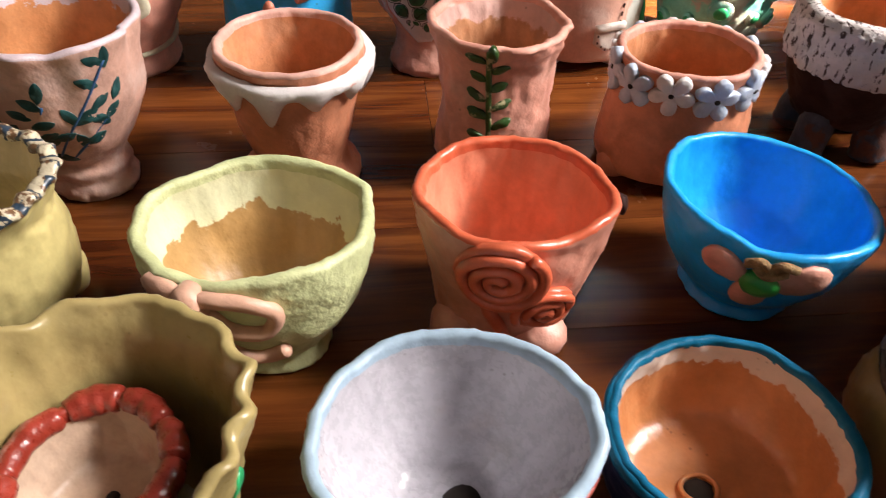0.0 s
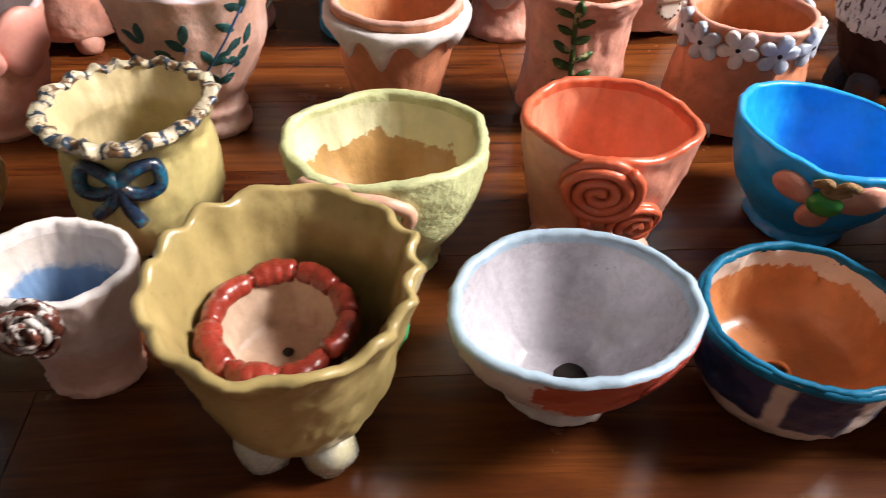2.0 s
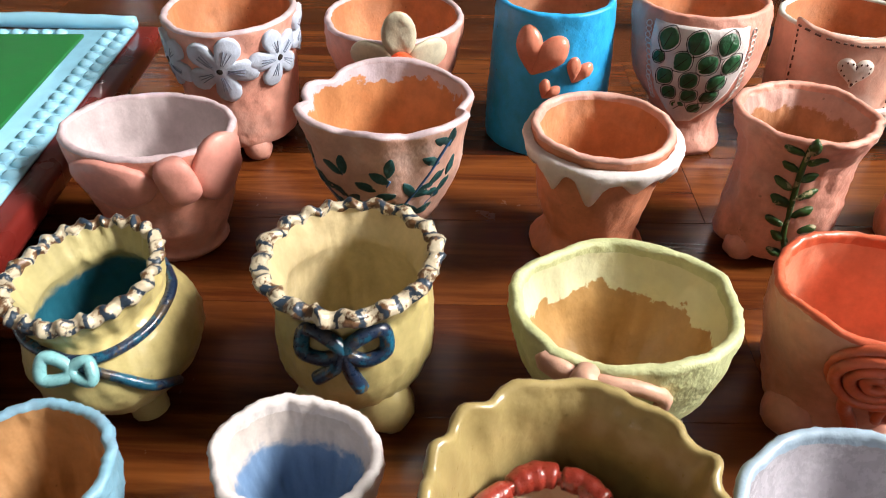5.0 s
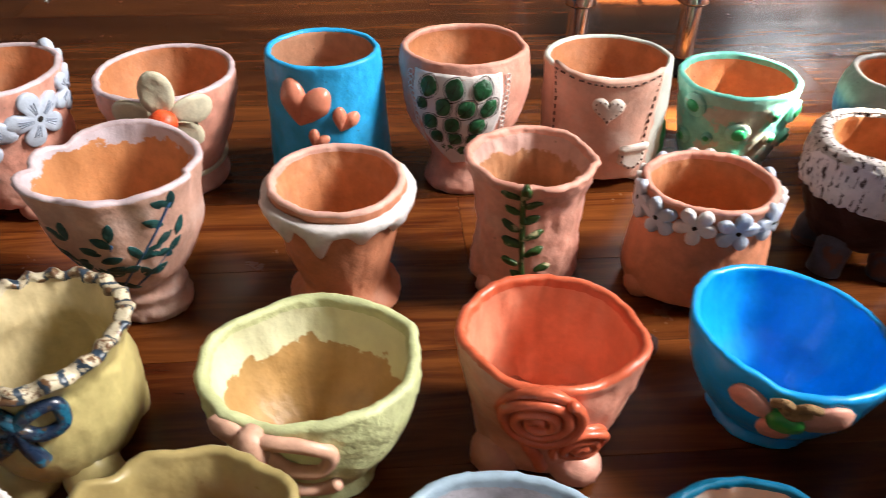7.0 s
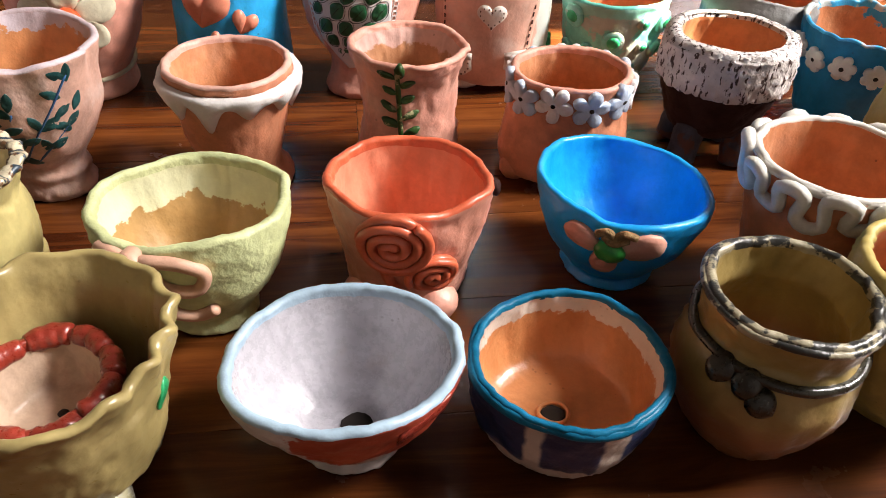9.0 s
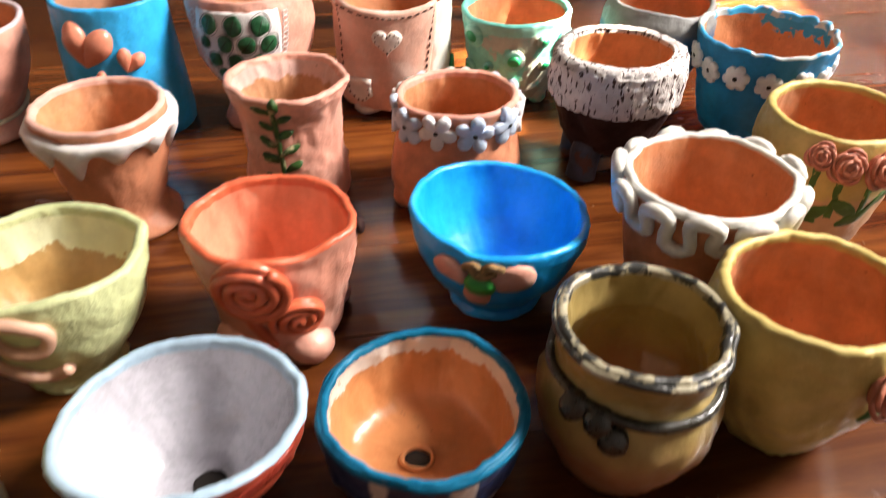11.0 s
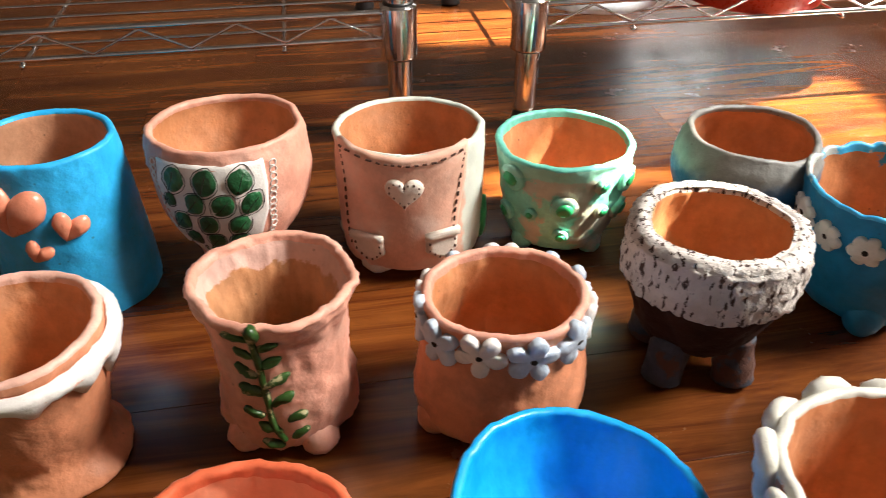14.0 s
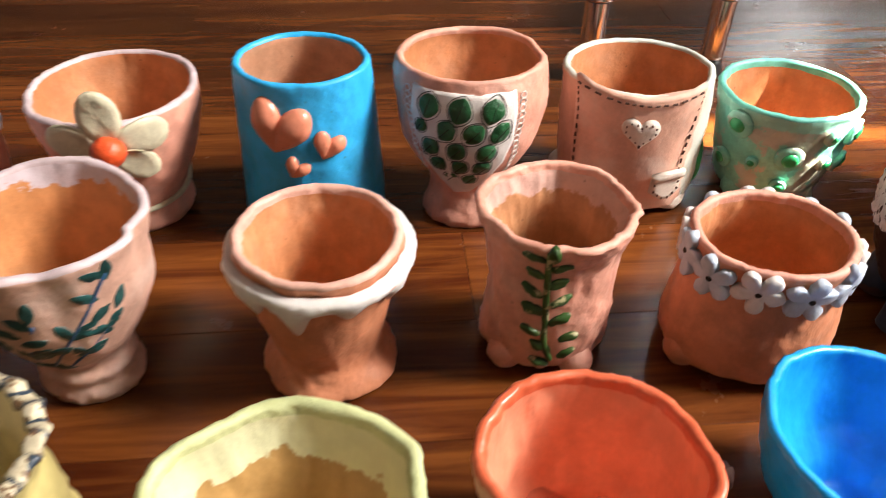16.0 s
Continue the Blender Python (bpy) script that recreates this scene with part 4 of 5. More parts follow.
for i in range(7):
    for side in (-1, 1):
        z = 0.105 - 0.0145 * i - (0.007 if side > 0 else 0.0)
        if z > 0.012:
            lean = 10.0 * (z < 0.04) + 3.0 * (z < 0.07)
            p.decal("vine_leaf", oval(0.0027 + rnd.uniform(0, 0.0008), 0.0064 + rnd.uniform(0, 0.0018), 14, 0.25), -101 + lean + side * (10.5 + rnd.uniform(-1, 1.5)), z + rnd.uniform(-0.001, 0.001), VINEGREEN, 0.0022, 0.0010, turn=-side * (70 + rnd.uniform(-12, 12)))
p.decal("vine_leaf", oval(0.0038, 0.0065, 14, 0.2), -98, 0.110, VINEGREEN, 0.003, 0.0012, turn=5)

p = clay_pot("collar", [(0.98, 0.06), (1.06, 0.1), (1.10, 0.28), (1.03, 0.55), (0.96, 0.8), (1, 1)], "orange clay pot with a collar of white flowers", 13)
p.body(ORANGECLAY, PINKCLAY, INNER)
feet(p, (-65, -155, 40, 130), 0.9, (0.014, 0.014, 0.013), ORANGECLAY)
for i, a in enumerate((-205, -176, -146, -113, -79, -45, -14, 18, 50, 84, 118)):
    f = p.decal("flower", flower_outline(5, 0.0162, 0.0065, 90 + 25 * (i % 3)), a, 0.079 + 0.002 * (i % 2), PALEBLUE if i % 3 else WHITEGLAZE, 0.0048, 0.0006)
    p.decal("flower_eye", oval(0.002, 0.002, 8), a, 0.079 + 0.002 * (i % 2), HOLLOW_SHADE, 0.0058, 0.0001, f)

FLEECE = ceramic("white_fleece_slip", (0.66, 0.60, 0.57), 0.6, 0.15, 60, 0.8, layers=(((0.05, 0.022, 0.016), "strokes", 300.0, 0.42),))
BROWN = ceramic("dark_brown_slip", (0.030, 0.010, 0.007), 0.7, 0.3, 50, 0.5)
LEGGREY = ceramic("grey_blue_leg", (0.055, 0.058, 0.075), 0.55, 0.3, 50, 0.5, layers=(((0.10, 0.05, 0.04), "patches", 30.0, 0.45),))
INNER_CREAM = ceramic("terracotta_cream_stripe", TERRA, 0.5, 0.2, 38, 0.35, layers=(((0.62, 0.50, 0.26), "sector", 148.0, 13.0, 0.03, 0.5),))
for m in (BROWN, LEGGREY):
    m.node_tree.nodes["Principled BSDF"].inputs["Specular IOR Level"].default_value = 0.12
p = clay_pot("fleece", [(0.5, 0.24), (0.66, 0.27), (0.84, 0.43), (0.96, 0.62), (1.02, 0.8), (1, 1)], "dark brown clay bowl with white fleece rim and legs", 14, wall=0.010, lump=0.0018, deep=0.42)
p.body(BROWN, FLEECE, INNER_CREAM)
bm = bmesh.new()
rnd = random.Random(5)
ring = []
for i in range(26):
    u = 0.655 + 0.365 * i / 25
    row = []
    for j in range(150):
        a = 2 * math.pi * j / 150
        z = p.h * min(u, 1.0) + (0.004 * noise.noise(Vector((a * 9, 3, 1))) if i < 3 else 0.0) + (0.003 if i == 25 else 0)
        rough = 0.0016 * noise.noise(Vector((math.cos(a) * 16, math.sin(a) * 16, u * 11))) + 0.0011 * noise.noise(Vector((math.cos(a) * 45, math.sin(a) * 45, u * 18)))
        d = 0.0 if i == 0 else (0.0035 + rough if i < 24 else 0.0005 + rough)
        row.append(bm.verts.new(p.at(a, z, d, p.radius(min(z, p.h)))))
    ring.append(row)
row = [bm.verts.new(p.at(2 * math.pi * j / 150, p.h - 0.002, -0.0098, 1.0) + Vector((0, 0, 0.006))) for j in range(150)]
ring.append(row)
for i in range(len(ring) - 1):
    for j in range(150):
        bm.faces.new((ring[i][j], ring[i][(j + 1) % 150], ring[i + 1][(j + 1) % 150], ring[i + 1][j]))
part("fleece_band", bm, FLEECE, p.root, "rough white slip flecked with brown")
for a in (-140, -50, 40, 130):
    c = Vector((0.58 * p.rx * math.cos(radians(a)), 0.58 * p.ry * math.sin(radians(a)), 0))
    part("leg", tube([(c.x * 1.12, c.y * 1.12, 0.003), (c.x * 1.03, c.y * 1.03, 0.02), (c.x * 0.95, c.y * 0.95, 0.038)], 0.0135, 14, taper=lambda s: 1.05 - 0.12 * s), LEGGREY, p.root)

YELLOW = ceramic("yellow_slip", (0.52, 0.40, 0.12), 0.45, 0.15, 40, 0.35, specks=0.3)
YELLOWFADE = ceramic("yellow_slip_worn", (0.52, 0.40, 0.12), 0.45, 0.15, 40, 0.35, layers=(((0.58, 0.36, 0.20), "below", 0.055, 0.012, 0.006),))
ROSECLAY = ceramic("rose_clay", (0.50, 0.17, 0.10), 0.45, 0.25, 60, 0.3)
LEAFGREEN = ceramic("painted_leaf_green", (0.05, 0.14, 0.02), 0.45, 0.3, 90, 0.2)
p = clay_pot("yrose", [(0.62, 0), (0.72, 0.03), (0.88, 0.3), (1.0, 0.6), (1.04, 0.85), (1, 1)], "yellow clay bowl with three clay roses", 15, wall=0.007)
p.body(YELLOWFADE, YELLOW, INNER)
for i, (a, z, r) in enumerate(((-126, 0.095, 0.0115), (-108, 0.091, 0.0145), (-84, 0.089, 0.0160))):
    rose(p, a, z, r, ROSECLAY, petals=13, seed=20 + i)
    p.decal("painted_stem", [(-0.003, 0.0), (0.003, 0.0), (0.002, -0.04), (-0.003, -0.04)], a, z - 0.012, LEAFGREEN, 0.0006, 0.0002, turn=4 * i)
for a, z, tw in ((-135, 0.062, 30), (-118, 0.042, -50), (-95, 0.05, 55), (-82, 0.04, -55), (-62, 0.055, -60), (-128, 0.04, 60)):
    p.decal("painted_leaf", oval(0.006, 0.014, 14, 0.3), a, z, LEAFGREEN, 0.001, 0.0004, turn=tw)

ICING = ceramic("white_clay_roll", (0.66, 0.64, 0.58), 0.45, 0.1, 60, 0.3)
p = clay_pot("squig", [(0.66, 0), (0.72, 0.04), (0.84, 0.35), (0.93, 0.7), (1, 1)], "terracotta pot with a looping white clay roll", 16)
p.body(ORANGECLAY, ICING, INNER)
p.cord("lip_roll", [(a, 0.110) for a in range(0, 360, 12)], 0.0030, ICING, d=-0.002, closed=True, steps=3)
n = 12
loops = []
for i in range(n * 8):
    q = 2 * math.pi * i / (n * 8)
    s = math.sin(n * q)
    loops.append((math.degrees(q) - 4.8 * math.sin(2 * n * q), 0.0990 + (0.0115 + 0.002 * math.sin(5 * q)) * s + 0.0015 * math.sin(3 * q), 0.0028 + 0.0012 * max(0, s)))
p.cord("looping_roll", loops, 0.0046, ICING, closed=True, steps=2)

# ---- pots, third row ----
OLIVE = ceramic("olive_yellow_glaze", (0.50, 0.42, 0.17), 0.35, 0.18, 32, 0.25, 0.15, specks=0.3)
RUFFLE = ceramic("flecked_ruffle", (0.56, 0.49, 0.34), 0.35, 0.2, 70, 0.4, 0.2, layers=(((0.14, 0.07, 0.03), "patches", 110.0, 0.46), ((0.022, 0.040, 0.062), "rays", 29.0, 1.65)))
STRAP = ceramic("navy_strap", (0.008, 0.022, 0.055), 0.3, 0.3, 60, 0.3, 0.3, layers=(((0.01, 0.10, 0.17), "patches", 80.0, 0.46), ((0.07, 0.05, 0.03), "patches", 120.0, 0.40)))
TEALIN = ceramic("cream_inside_teal", (0.50, 0.44, 0.20), 0.35, 0.15, 30, 0.3, 0.2, layers=(((0.02, 0.14, 0.20), "below", 0.066, 0.010, 0.004),))
AQUA = ceramic("aqua_glaze", (0.26, 0.58, 0.60), 0.3, 0.2, 60, 0.3, 0.3)


def ruffle(pot, wide, folds):
    """A pinched band of clay lying over the lip, folded in rays."""
    bm = bmesh.new()
    n, ring = 264, []
    for k in range(9):
        q = 2 * math.pi * k / 9
        row = []
        for j in range(n):
            a = 2 * math.pi * j / n
            fold = math.sin(folds * a + 1.8 * math.sin(3 * a + pot.seed) + 0.9 * math.sin(7 * a))
            out = wide * (0.95 * math.cos(q)) * (1 + 0.05 * fold) + 0.0005 * math.sin(11 * a + pot.seed)
            rise = 0.0030 * math.sin(q) + (0.0004 * fold if math.sin(q) > -0.2 else 0.0) - 0.0008 * math.cos(q) + 0.0016 * math.sin(2 * a + 1) * max(0.0, math.cos(q))
            row.append(bm.verts.new(pot.at(a, pot.h - 0.0005, out - 0.0022, 1.0) + Vector((0, 0, rise))))
        ring.append(row)
    for k in range(9):
        for j in range(n):
            bm.faces.new((ring[k][j], ring[k][(j + 1) % n], ring[(k + 1) % 9][(j + 1) % n], ring[(k + 1) % 9][j]))
    return part("lip_ruffle", bm, RUFFLE, pot.root, "flecked pinched ruffle")


p = clay_pot("teal", [(0.72, 0.20), (0.9, 0.24), (1.14, 0.42), (1.14, 0.58), (0.98, 0.74), (0.90, 0.82), (0.96, 0.92), (1, 1)], "olive clay jar with ruffled lip, teal inside, dark strap", 17, shift=(0.014, -0.002), wave=lambda a, u: (0.0012 * math.sin(24 * a) * u ** 8, 0.0012 * math.sin(24 * a + 1) * u ** 8), deep=0.3)
p.body(OLIVE, RUFFLE, TEALIN, seg=144)
ruffle(p, 0.0043, 29)
p.cord("strap", [(a, 0.0725 + 0.003 * math.sin(radians(a * 2))) for a in range(0, 360, 20)], 0.0032, STRAP, closed=True, d=0.0015)
p.cord("strap_tail", [(-74, 0.068), (-58, 0.060), (-40, 0.046), (-22, 0.030)], 0.003, STRAP, d=0.002)
b = p.cord("bow_loop", [(-80, 0.071, 0.003), (-93, 0.077, 0.006), (-95, 0.067, 0.007), (-82, 0.066, 0.004)], 0.0034, AQUA, closed=True, d=0.002, label="pale aqua bow")
p.cord("bow_loop", [(-78, 0.070, 0.003), (-67, 0.073, 0.006), (-67, 0.065, 0.007), (-76, 0.065, 0.004)], 0.0034, AQUA, closed=True, d=0.002)
for a in (-35, -140, 90):
    c = Vector((0.74 * p.rx * math.cos(radians(a)), 0.74 * p.ry * math.sin(radians(a)), 0))
    part("leg", tube([(c.x * 1.1, c.y * 1.1, 0.003), (c.x * 1.05, c.y * 1.05, 0.014), (c.x * 0.95, c.y * 0.95, 0.03)], 0.0115, 12), OLIVE, p.root)

BOWIN = ceramic("cream_inside_blue_hint", (0.56, 0.46, 0.25), 0.38, 0.18, 30, 0.3, 0.15, layers=(((0.16, 0.34, 0.38), "below", 0.026, 0.012, 0.006),))
p = clay_pot("bow", [(0.50, 0.07), (0.70, 0.14), (0.90, 0.36), (0.93, 0.56), (0.88, 0.74), (0.85, 0.82), (0.94, 0.93), (1, 1)], "olive clay jar with ruffled flecked lip and dark bow", 18, wave=lambda a, u: (0.0010 * math.sin(19 * a + 1.5 * math.sin(3 * a)) * u ** 16, 0.0014 * math.sin(19 * a + 1.5 * math.sin(3 * a) + 1) * u ** 8))
p.body(OLIVE, RUFFLE, BOWIN, seg=144)
ruffle(p, 0.0050, 31)
b = p.cord("bow_loop", [(-84, 0.079), (-98, 0.088), (-112, 0.086), (-112, 0.074), (-98, 0.072)], 0.0042, STRAP, closed=True, d=0.003)
p.cord("bow_loop", [(-82, 0.079), (-70, 0.088), (-56, 0.087), (-56, 0.075), (-70, 0.072)], 0.0042, STRAP, closed=True, d=0.003)
p.cord("bow_tail", [(-84, 0.080), (-90, 0.068), (-102, 0.059)], 0.0044, STRAP, d=0.003)
p.cord("bow_tail", [(-83, 0.080), (-80, 0.066), (-74, 0.053)], 0.0044, STRAP, d=0.003)
feet(p, (-52, -118, 60, 150), 0.68, (0.0175, 0.0165, 0.020), OLIVE)

LIME = ceramic("lime_slip", (0.56, 0.60, 0.31), 0.5, 0.16, 50, 0.6, layers=(((0.38, 0.40, 0.17), "stain", 30.0, 0.38),))
LIMEIN = ceramic("lime_inside_tan", (0.46, 0.27, 0.095), 0.42, 0.15, 35, 0.35, 0.15, layers=(((0.70, 0.70, 0.45), "above", 0.061, 0.017),))
BOWPINK = ceramic("bow_pink_clay", (0.62, 0.36, 0.25), 0.45, 0.14, 50, 0.3)
p = clay_pot("lime", [(0.46, 0), (0.52, 0.04), (0.46, 0.12), (0.56, 0.22), (0.82, 0.5), (0.97, 0.82), (1, 1)], "lime green clay bowl with a pink ribbon bow", 19, wall=0.0075, lump=0.0017, shift=(0.004, -0.008), bumps=((135, 26, -0.004, 0.0), (40, 30, 0.003, 0.001), (-112, 20, -0.001, -0.004), (-60, 18, 0.001, 0.002)))
p.body(LIME, LIME, LIMEIN)
p.cord("bow_loop", [(-107, 0.081), (-97, 0.083), (-84, 0.079), (-73, 0.070), (-78, 0.058), (-93, 0.060), (-104, 0.072)], 0.0044, BOWPINK, closed=True, d=0.002, label="pink clay ribbon")
p.decal("bow_end", [(-0.012, -0.005), (-0.014, 0.002), (-0.010, 0.007), (0.003, 0.007), (0.011, 0.005), (0.011, -0.004), (0.001, -0.006)], -123, 0.080, BOWPINK, 0.004, 0.002)
p.decal("bow_knot", oval(0.0085, 0.0145, 18), -109, 0.078, BOWPINK, 0.0085, 0.004, turn=8)
p.cord("ribbon_tail", [(-111, 0.068), (-113, 0.056), (-107, 0.043), (-95, 0.033), (-82, 0.030), (-70, 0.036)], 0.0042, BOWPINK, d=0.0030)

CORAL = ceramic("coral_slip", (0.62, 0.26, 0.18), 0.45, 0.2, 32, 0.45, layers=(((0.66, 0.37, 0.29), "stain", 20.0, 0.45),), specks=0.2)
CORALIN = ceramic("coral_inside", (0.78, 0.30, 0.18), 0.4, 0.14, 30, 0.3, 0.1)
CORALRED = ceramic("coral_red_roll", (0.66, 0.13, 0.055), 0.35, 0.15, 60, 0.25, 0.15)
p = clay_pot("coral", [(0.66, 0.05), (0.74, 0.1), (0.82, 0.35), (0.94, 0.7), (1, 1)], "coral clay cup with two spiral medallions", 20, wave=lambda a, u: (0.0, 0.0007 * math.sin(7 * a) * u ** 6), bumps=((95, 40, 0.0, 0.0008), (-12, 14, 0.0025, 0.001), (-60, 16, -0.001, -0.002)))
p.body(CORAL, CORALRED, CORALIN)
feet(p, (-60, -140, 40, 120), 0.68, (0.017, 0.017, 0.014), CORAL)
for a0, z0, r0, turns in ((-100, 0.073, 0.0232, 3.2), (-71, 0.046, 0.0162, 2.6)):
    disc = p.decal("spiral_disc", oval(r0 * 1.05, r0 * 1.05, 24), a0, z0, CORALRED, 0.004, 0.0)
    rr2 = p.radius(z0) * p.rx
    path = []
    for i in range(int(turns * 14) + 1):
        q = 2 * math.pi * i / 14
        r = r0 * (0.06 + 0.94 * i / (turns * 14))
        path.append((a0 + math.degrees(r * math.cos(q) / rr2), z0 + r * math.sin(q)))
    p.cord("spiral_roll", path, 0.0033 if r0 > 0.018 else 0.0028, CORALRED, disc, d=0.0055, steps=2)
p.cord("spiral_tail", [(-108, 0.055), (-106, 0.04), (-98, 0.028), (-94, 0.018)], 0.0042, CORALRED, d=0.001)
part("chip", blob(tuple(p.at(radians(-8), 0.089, 0.001)), (0.004, 0.006, 0.006), 2, 0.3), BROWN, p.root, "brown chip in the lip")

BRIGHTBLUE = ceramic("bright_blue_gloss", (0.002, 0.36, 0.86), 0.34, 0.16, 30, 0.3, 0.2, layers=(((0.003, 0.29, 0.76), "stain", 16.0, 0.36),))
BUTTONGREEN = ceramic("button_green", (0.03, 0.34, 0.05), 0.35, 0.15, 60, 0.25, 0.2)
TWINE = ceramic("twine", (0.24, 0.14, 0.05), 0.8, 0.4, 200, 0.8)
p = clay_pot("blue", [(0.50, 0), (0.56, 0.04), (0.50, 0.12), (0.60, 0.22), (0.84, 0.5), (0.97, 0.82), (1, 1)], "glossy bright blue clay bowl with a pink flower and green button", 21, lump=0.0015, tilt=(-0.08, -0.02), bumps=((-112, 16, -0.001, -0.003), (-70, 18, 0.001, 0.0015), (90, 40, 0.0, -0.0015)))
p.body(BRIGHTBLUE, BRIGHTBLUE, BRIGHTBLUE)
for u, v, w, h, tw in ((-0.019, 0.003, 0.0095, 0.013, 75), (0.020, 0.005, 0.011, 0.015, -75), (-0.003, -0.014, 0.009, 0.013, -10)):
    p.decal("petal", oval(w, h, 18), -109 + math.degrees(u / (0.95 * p.rx)), 0.059 + v, PINKCLAY, 0.0035, 0.002, turn=tw, label="pink clay petal")
p.decal("button", oval(0.0098, 0.0092, 20), -109, 0.059, BUTTONGREEN, 0.0065, 0.0025, label="green clay button")
p.cord("twine_loop", [(-118, 0.072, 0.004), (-112, 0.077, 0.006), (-108, 0.073, 0.005), (-103, 0.078, 0.006), (-96, 0.074, 0.003)], 0.0028, TWINE, label="brown twine")
p.cord("twine_loop", [(-114, 0.073, 0.006), (-108, 0.070, 0.008), (-100, 0.073, 0.006)], 0.0024, TWINE)

# ---- pots, front row ----
PALEBLUEOUT = ceramic("pale_blue_worn", (0.22, 0.45, 0.58), 0.42, 0.2, 40, 0.4, layers=(((0.24, 0.27, 0.36), "stain", 24.0, 0.4),))
CORALROSE = ceramic("coral_rose", (0.66, 0.20, 0.12), 0.45, 0.2, 60, 0.3)
p = clay_pot("bluerose", [(0.58, 0), (0.64, 0.06), (0.56, 0.15), (0.66, 0.3), (0.9, 0.65), (1, 1)], "pale blue clay cup with a coral rose", 22, lump=0.0022)
p.body(PALEBLUEOUT, PALEBLUEOUT, INNER_TAN)
rose(p, -67, 0.060, 0.0170, CORALROSE, "coral clay rose", 17, 31)
PINKWHITE = ceramic("pink_white_slip", (0.64, 0.52, 0.46), 0.42, 0.14, 40, 0.35, layers=(((0.60, 0.36, 0.28), "below", 0.040, 0.015, 0.01),))
WHITEIN = ceramic("white_inside_blue", (0.66, 0.60, 0.55), 0.4, 0.14, 34, 0.35, 0.1, layers=(((0.16, 0.27, 0.44), "below", 0.060, 0.013, 0.004),))
BROWNGLAZE = ceramic("glossy_brown_white", (0.11, 0.03, 0.018), 0.2, 0.4, 80, 0.3, 0.6, layers=(((0.6, 0.58, 0.55), "patches", 150.0, 0.47),))
p = clay_pot("pinkrose", [(0.60, 0), (0.66, 0.06), (0.60, 0.14), (0.72, 0.35), (0.92, 0.72), (1, 1)], "white and pink clay cup with a glossy brown rose", 23, lump=0.0018)
p.body(PINKWHITE, WHITEGLAZE, WHITEIN)
rose(p, -84, 0.077, 0.0165, BROWNGLAZE, "glossy brown and white rose", 13, 33)

OCHRE = ceramic("ochre_olive_glaze", (0.37, 0.288, 0.112), 0.33, 0.18, 26, 0.3, 0.2, layers=(((0.26, 0.20, 0.085), "stain", 14.0, 0.36),), specks=0.25)
SILVER = ceramic("silvery_foot", (0.46, 0.46, 0.40), 0.25, 0.25, 60, 0.2, 0.4, layers=(((0.40, 0.34, 0.10), "stain", 30.0, 0.4),))
p = clay_pot("wavy", [(0.44, 0.17), (0.56, 0.20), (0.72, 0.36), (0.84, 0.65), (0.93, 0.88), (1.0, 1)], "large ochre clay bowl with a wavy lip, on feet", 24, lump=0.0018, wave=lambda a, u: (0.0020 * math.sin(14 * a + 2.2 * math.sin(2 * a)) * (0.65 + 0.5 * math.sin(3 * a + 1)) * u ** 6, (0.0012 + 0.0009 * math.sin(2 * a + 2)) * math.sin(14 * a + 2.2 * math.sin(2 * a) + 1.2) * u ** 5), deep=0.20)
p.body(OCHRE, OCHRE, OCHRE, seg=140)
feet(p, (-55, -125, 45, 150), 0.45, (0.015, 0.015, 0.016), SILVER)
p.decal("side_leaf", oval(0.006, 0.011, 16, 0.3), -6, 0.078, GREENPAINT, 0.0012, 0.0004)
REDLIP = ceramic("brick_red_gloss", (0.26, 0.028, 0.014), 0.3, 0.3, 60, 0.4, 0.3)
REDIN = ceramic("cream_red_inside", (0.50, 0.36, 0.26), 0.45, 0.2, 40, 0.4, layers=(((0.30, 0.05, 0.03), "stain", 26.0, 0.36),))
p = Pot("small_clay_pot", "red", [(0.62, 0.0), (0.68, 0.05), (0.85, 0.5), (0.98, 0.85), (1, 1)], 0.0055, 25, 0.0012, deep=0.42)
p.h -= 0.027
p.root.location.z = 0.027
tagged(p.root, "small brick red clay pot standing inside a larger bowl", "pot", "handmade pots on the floor")
p.body(REDLIP, REDLIP, REDIN)
rnd = random.Random(8)
cuts = (-172, -120, -78, -38, 6, 40, 84, 128, 188)
for i in range(8):
    a0, a1 = cuts[i] + 2.4, cuts[i + 1] - 2.4
    lift, fat = rnd.uniform(-0.0008, 0.0012), rnd.uniform(0.92, 1.1)
    path = [p.at(radians(a0 + (a1 - a0) * k / 5), 0.0505 + lift, -0.0022 + 0.0008 * math.sin(math.pi * k / 5)) for k in range(6)]
    part("lip_roll", tube(path, 0.0058 * fat, 12, steps=3, taper=lambda f: 0.84 + 0.2 * math.sin(math.pi * f) ** 0.5 + 0.05 * math.sin(19 * f)), REDLIP, p.root)
# no hole is cut: a black lump paints its shade
part("drain_hole_shade", blob((0.001, 0.004, p.deep * p.h + 0.0012), (0.0028, 0.0028, 0.0012), 1), HOLLOW_SHADE, p.root)

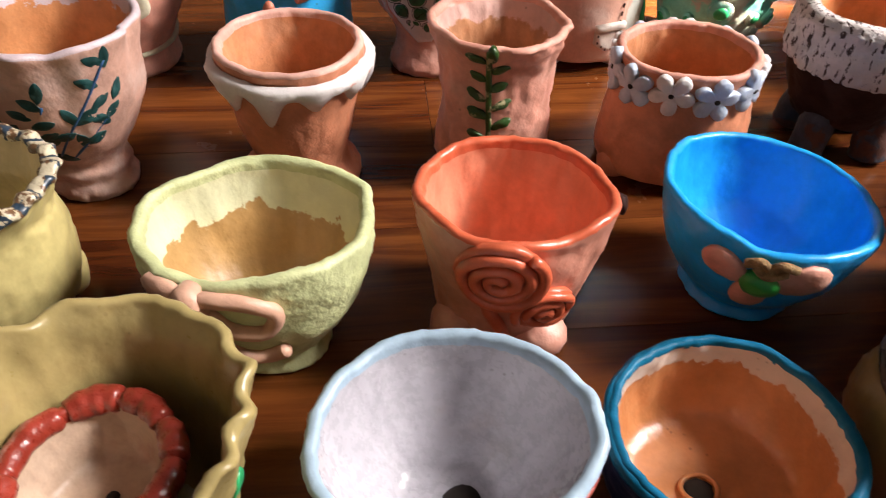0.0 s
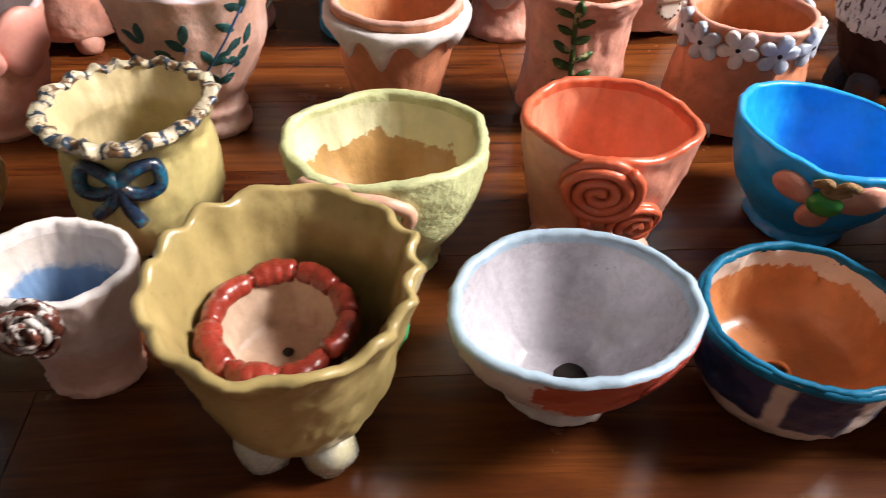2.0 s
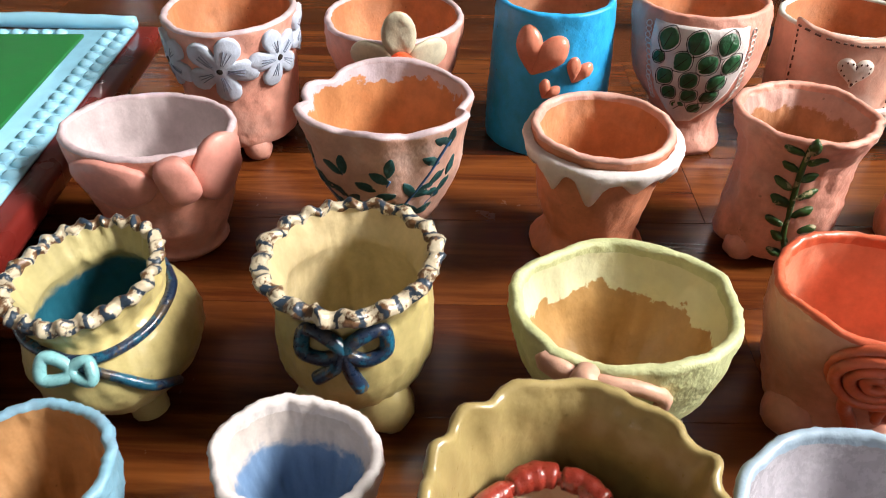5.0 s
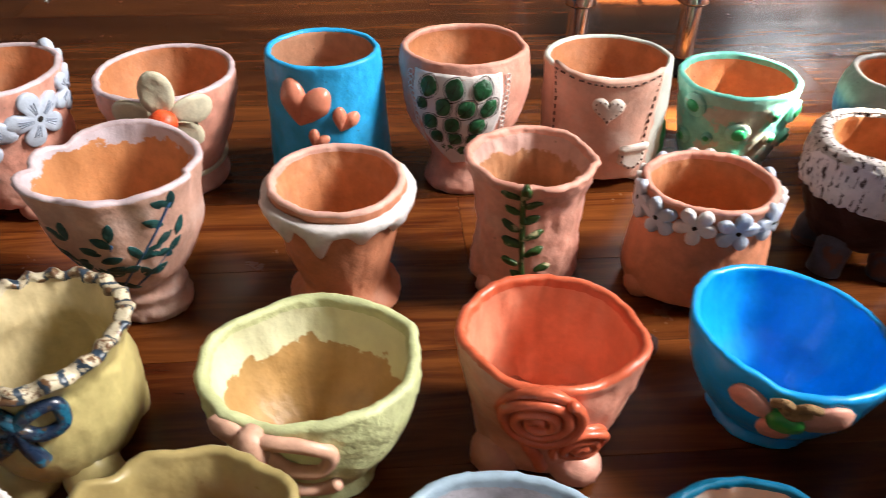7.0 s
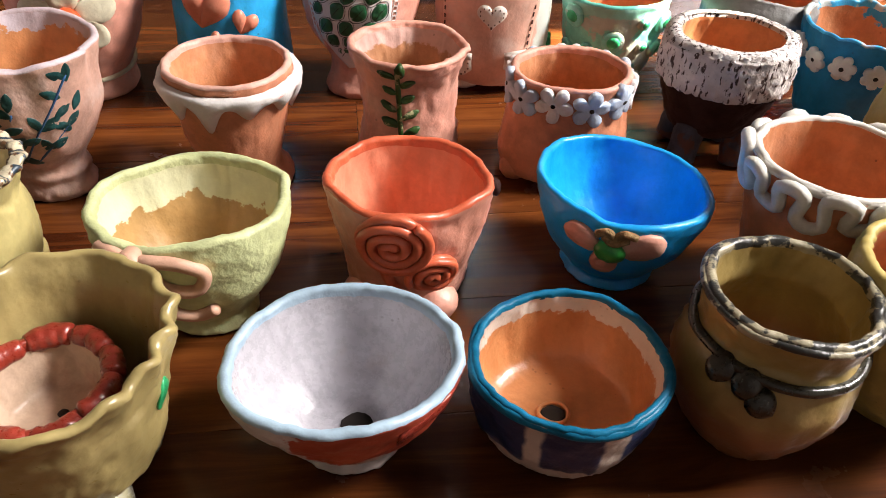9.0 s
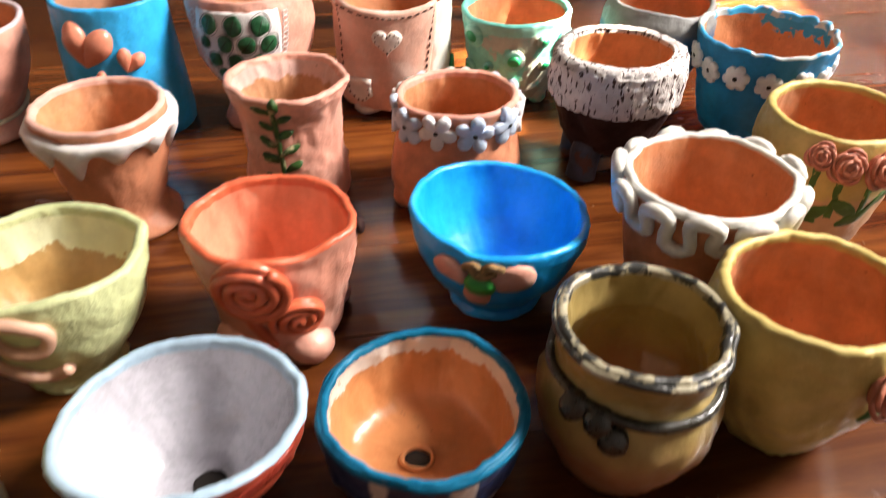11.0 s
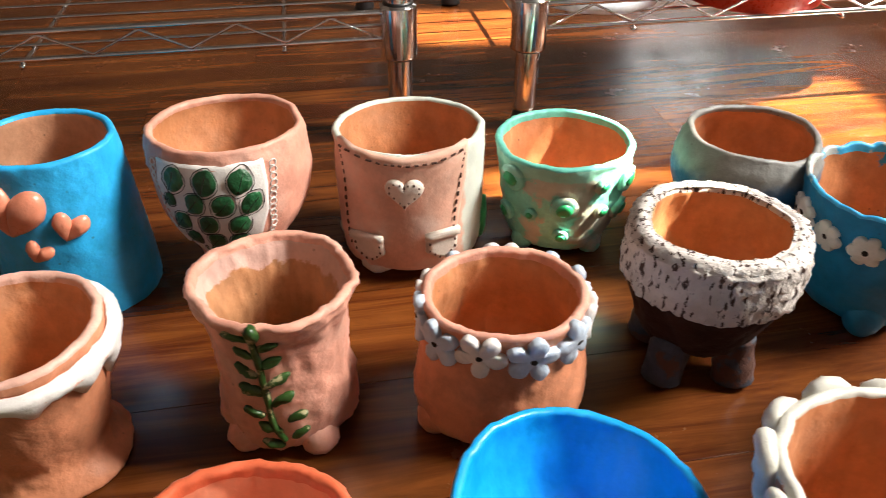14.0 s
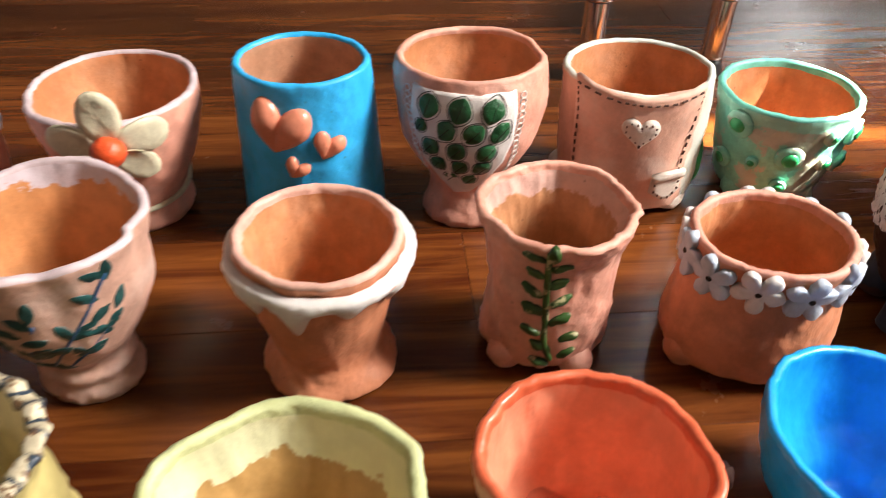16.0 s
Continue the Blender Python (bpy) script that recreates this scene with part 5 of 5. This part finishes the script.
LAVENDER = ceramic("lavender_gloss", (0.49, 0.475, 0.52), 0.28, 0.1, 24, 0.4, 0.8, specks=0.4, layers=(((0.50, 0.34, 0.24), "stain", 20.0, 0.30),))
LAVRIM = ceramic("pale_blue_lip", (0.36, 0.49, 0.60), 0.38, 0.14, 50, 0.3)
LAVOUT = ceramic("white_with_brick", (0.50, 0.44, 0.42), 0.42, 0.18, 36, 0.35, layers=(((0.36, 0.055, 0.025), "sector", -62.0, 52.0, 0.038, 0.9),))
p = clay_pot("lav", [(0.42, 0), (0.47, 0.04), (0.43, 0.13), (0.58, 0.28), (0.84, 0.60), (0.95, 0.82), (1, 1)], "lavender glazed clay bowl with pale blue lip", 26, wall=0.0065, lump=0.0016, deep=0.2, tilt=(0.05, 0.0), bumps=((-40, 22, -0.002, -0.004), (165, 30, -0.0015, 0.0)))
p.body(LAVOUT, LAVRIM, LAVENDER)
# the drain's dark is a flat black lump, painted shade on an uncut floor
part("drain_hole_shade", blob((0.006, -0.002, p.deep * p.h + 0.001), (0.0095, 0.0085, 0.0024), 3), HOLLOW_SHADE, p.root)
p.decal("brick_patch", [(-0.02, -0.012), (-0.022, 0.0), (-0.006, 0.004), (0.012, 0.008), (0.02, 0.006), (0.016, -0.008)], -40, 0.062, REDLIP, 0.0012, 0.0003)

DEEPTEAL = ceramic("deep_teal_gloss", (0.001, 0.13, 0.25), 0.40, 0.25, 50, 0.3)
DEEPTEAL.node_tree.nodes["Principled BSDF"].inputs["Specular IOR Level"].default_value = 0.16
TEALOUT = ceramic("navy_white_blocks", (0.006, 0.02, 0.075), 0.35, 0.2, 40, 0.3, 0.2, layers=(((0.55, 0.45, 0.38), "below", 0.026, 0.002), ((0.55, 0.45, 0.38), "sector", -118.0, 5.0, 0.0, 0.1), ((0.55, 0.45, 0.38), "sector", -72.0, 7.0, 0.0, 0.1)))
TEALBOWLIN = ceramic("orange_inside_white_edge", (0.54, 0.22, 0.08), 0.36, 0.16, 34, 0.4, 0.25, layers=(((0.66, 0.58, 0.50), "above", 0.0495, 0.014),), specks=0.4)
p = clay_pot("tealrim", [(0.46, 0), (0.58, 0.03), (0.78, 0.18), (0.94, 0.5), (0.99, 0.82), (1, 1)], "terracotta bowl with deep teal lip and navy outside", 27, wall=0.0045, lump=0.0018, deep=0.22)
p.body(TEALOUT, DEEPTEAL, TEALBOWLIN)
p.cord("lip_roll", [(a, 0.060) for a in range(0, 360, 12)], 0.0030, DEEPTEAL, d=-0.0012, closed=True, steps=3)
# black lump as the shade of the drain, with a clay ring round it
part("drain_hole_shade", blob((-0.004, -0.002, p.deep * p.h + 0.0005), (0.0075, 0.0062, 0.0022), 6), HOLLOW_SHADE, p.root)
part("drain_rim", tube([(-0.004 + 0.0090 * math.cos(q), -0.002 + 0.0077 * math.sin(q), p.deep * p.h + 0.0018 + 0.0008 * math.sin(2 * q)) for q in [math.pi * k / 6 for k in range(12)]], 0.0013, 10, closed=True, steps=3), TEALBOWLIN, p.root)

DARKLIP = ceramic("dark_flecked_lip", (0.34, 0.30, 0.20), 0.35, 0.2, 70, 0.4, 0.2, layers=(((0.025, 0.025, 0.022), "patches", 85.0, 0.51),))
OLIVEBROWN = ceramic("olive_brown_glaze", (0.32, 0.23, 0.075), 0.36, 0.2, 30, 0.3, 0.15, layers=(((0.30, 0.13, 0.06), "below", 0.045, 0.02, 0.02),))
p = clay_pot("darkrim", [(0.66, 0), (0.82, 0.04), (1.05, 0.32), (1.10, 0.52), (0.98, 0.72), (0.92, 0.80), (0.98, 0.92), (1, 1)], "olive brown clay jar with dark lip and band", 28)
p.body(OLIVEBROWN, DARKLIP, OLIVEBROWN)
p.cord("lip_roll", [(a, 0.1005) for a in range(0, 360, 15)], 0.0024, DARKLIP, closed=True, steps=3)
DARKBAND = ceramic("dark_olive_band", (0.022, 0.020, 0.012), 0.3, 0.3, 60, 0.3, 0.3)
p.cord("band", [(a, 0.076 + 0.002 * math.sin(radians(a))) for a in range(0, 360, 20)], 0.0032, DARKBAND, closed=True, d=0.001)
for a, z in ((-146, 0.071), (-128, 0.070), (-117, 0.063)):
    p.decal("band_knob", oval(0.0075, 0.0075, 16), a, z, DARKBAND, 0.0045, 0.002)

p = clay_pot("yplain", [(0.5, 0), (0.62, 0.03), (0.86, 0.3), (1.0, 0.62), (1.04, 0.85), (1, 1)], "yellow clay bowl with a brick red rose", 29, wall=0.007, lump=0.0022)
p.body(YELLOW, YELLOW, INNER)
rose(p, -76, 0.083, 0.0145, ROSECLAY, "brick red clay rose", 13, 41)
p.decal("painted_leaf", oval(0.006, 0.013, 14, 0.3), -66, 0.062, LEAFGREEN, 0.002, 0.0008, turn=-60)

# ---- floor boards ----
BOARD, GAP = 0.1015, 0.0004
rnd = random.Random(11)
shared = {}


def board_mesh(length):
    if length not in shared:
        bm = box((length - GAP, BOARD - GAP, 0.018), (0, 0, -0.009), 0.0003)
        me = bpy.data.meshes.new("plank")
        bm.to_mesh(me)
        bm.free()
        me.materials.append(WOOD)
        shared[length] = me
    return shared[length]


cr, sr = math.cos(radians(TURN_ROOM)), math.sin(radians(TURN_ROOM))
for i in range(-19, 27):
    v = 0.1965 + BOARD / 2 + BOARD * i
    first = max((-1.97 + v * sr) / cr, (-1.72 - v * cr) / sr)
    last = min((2.36 + v * sr) / cr, (2.72 - v * cr) / sr)
    s = first
    skip = rnd.uniform(0.3, 0.9)
    while s < last - 0.02:
        length = round(min(last - s, skip if s == first else rnd.choice((0.6, 0.75, 0.9, 1.2))), 3)
        ob = new("plank", board_mesh(length))
        ob.parent = floor
        ob.matrix_world = room @ Matrix.Translation((s + length / 2, v, 0.0))
        s += length
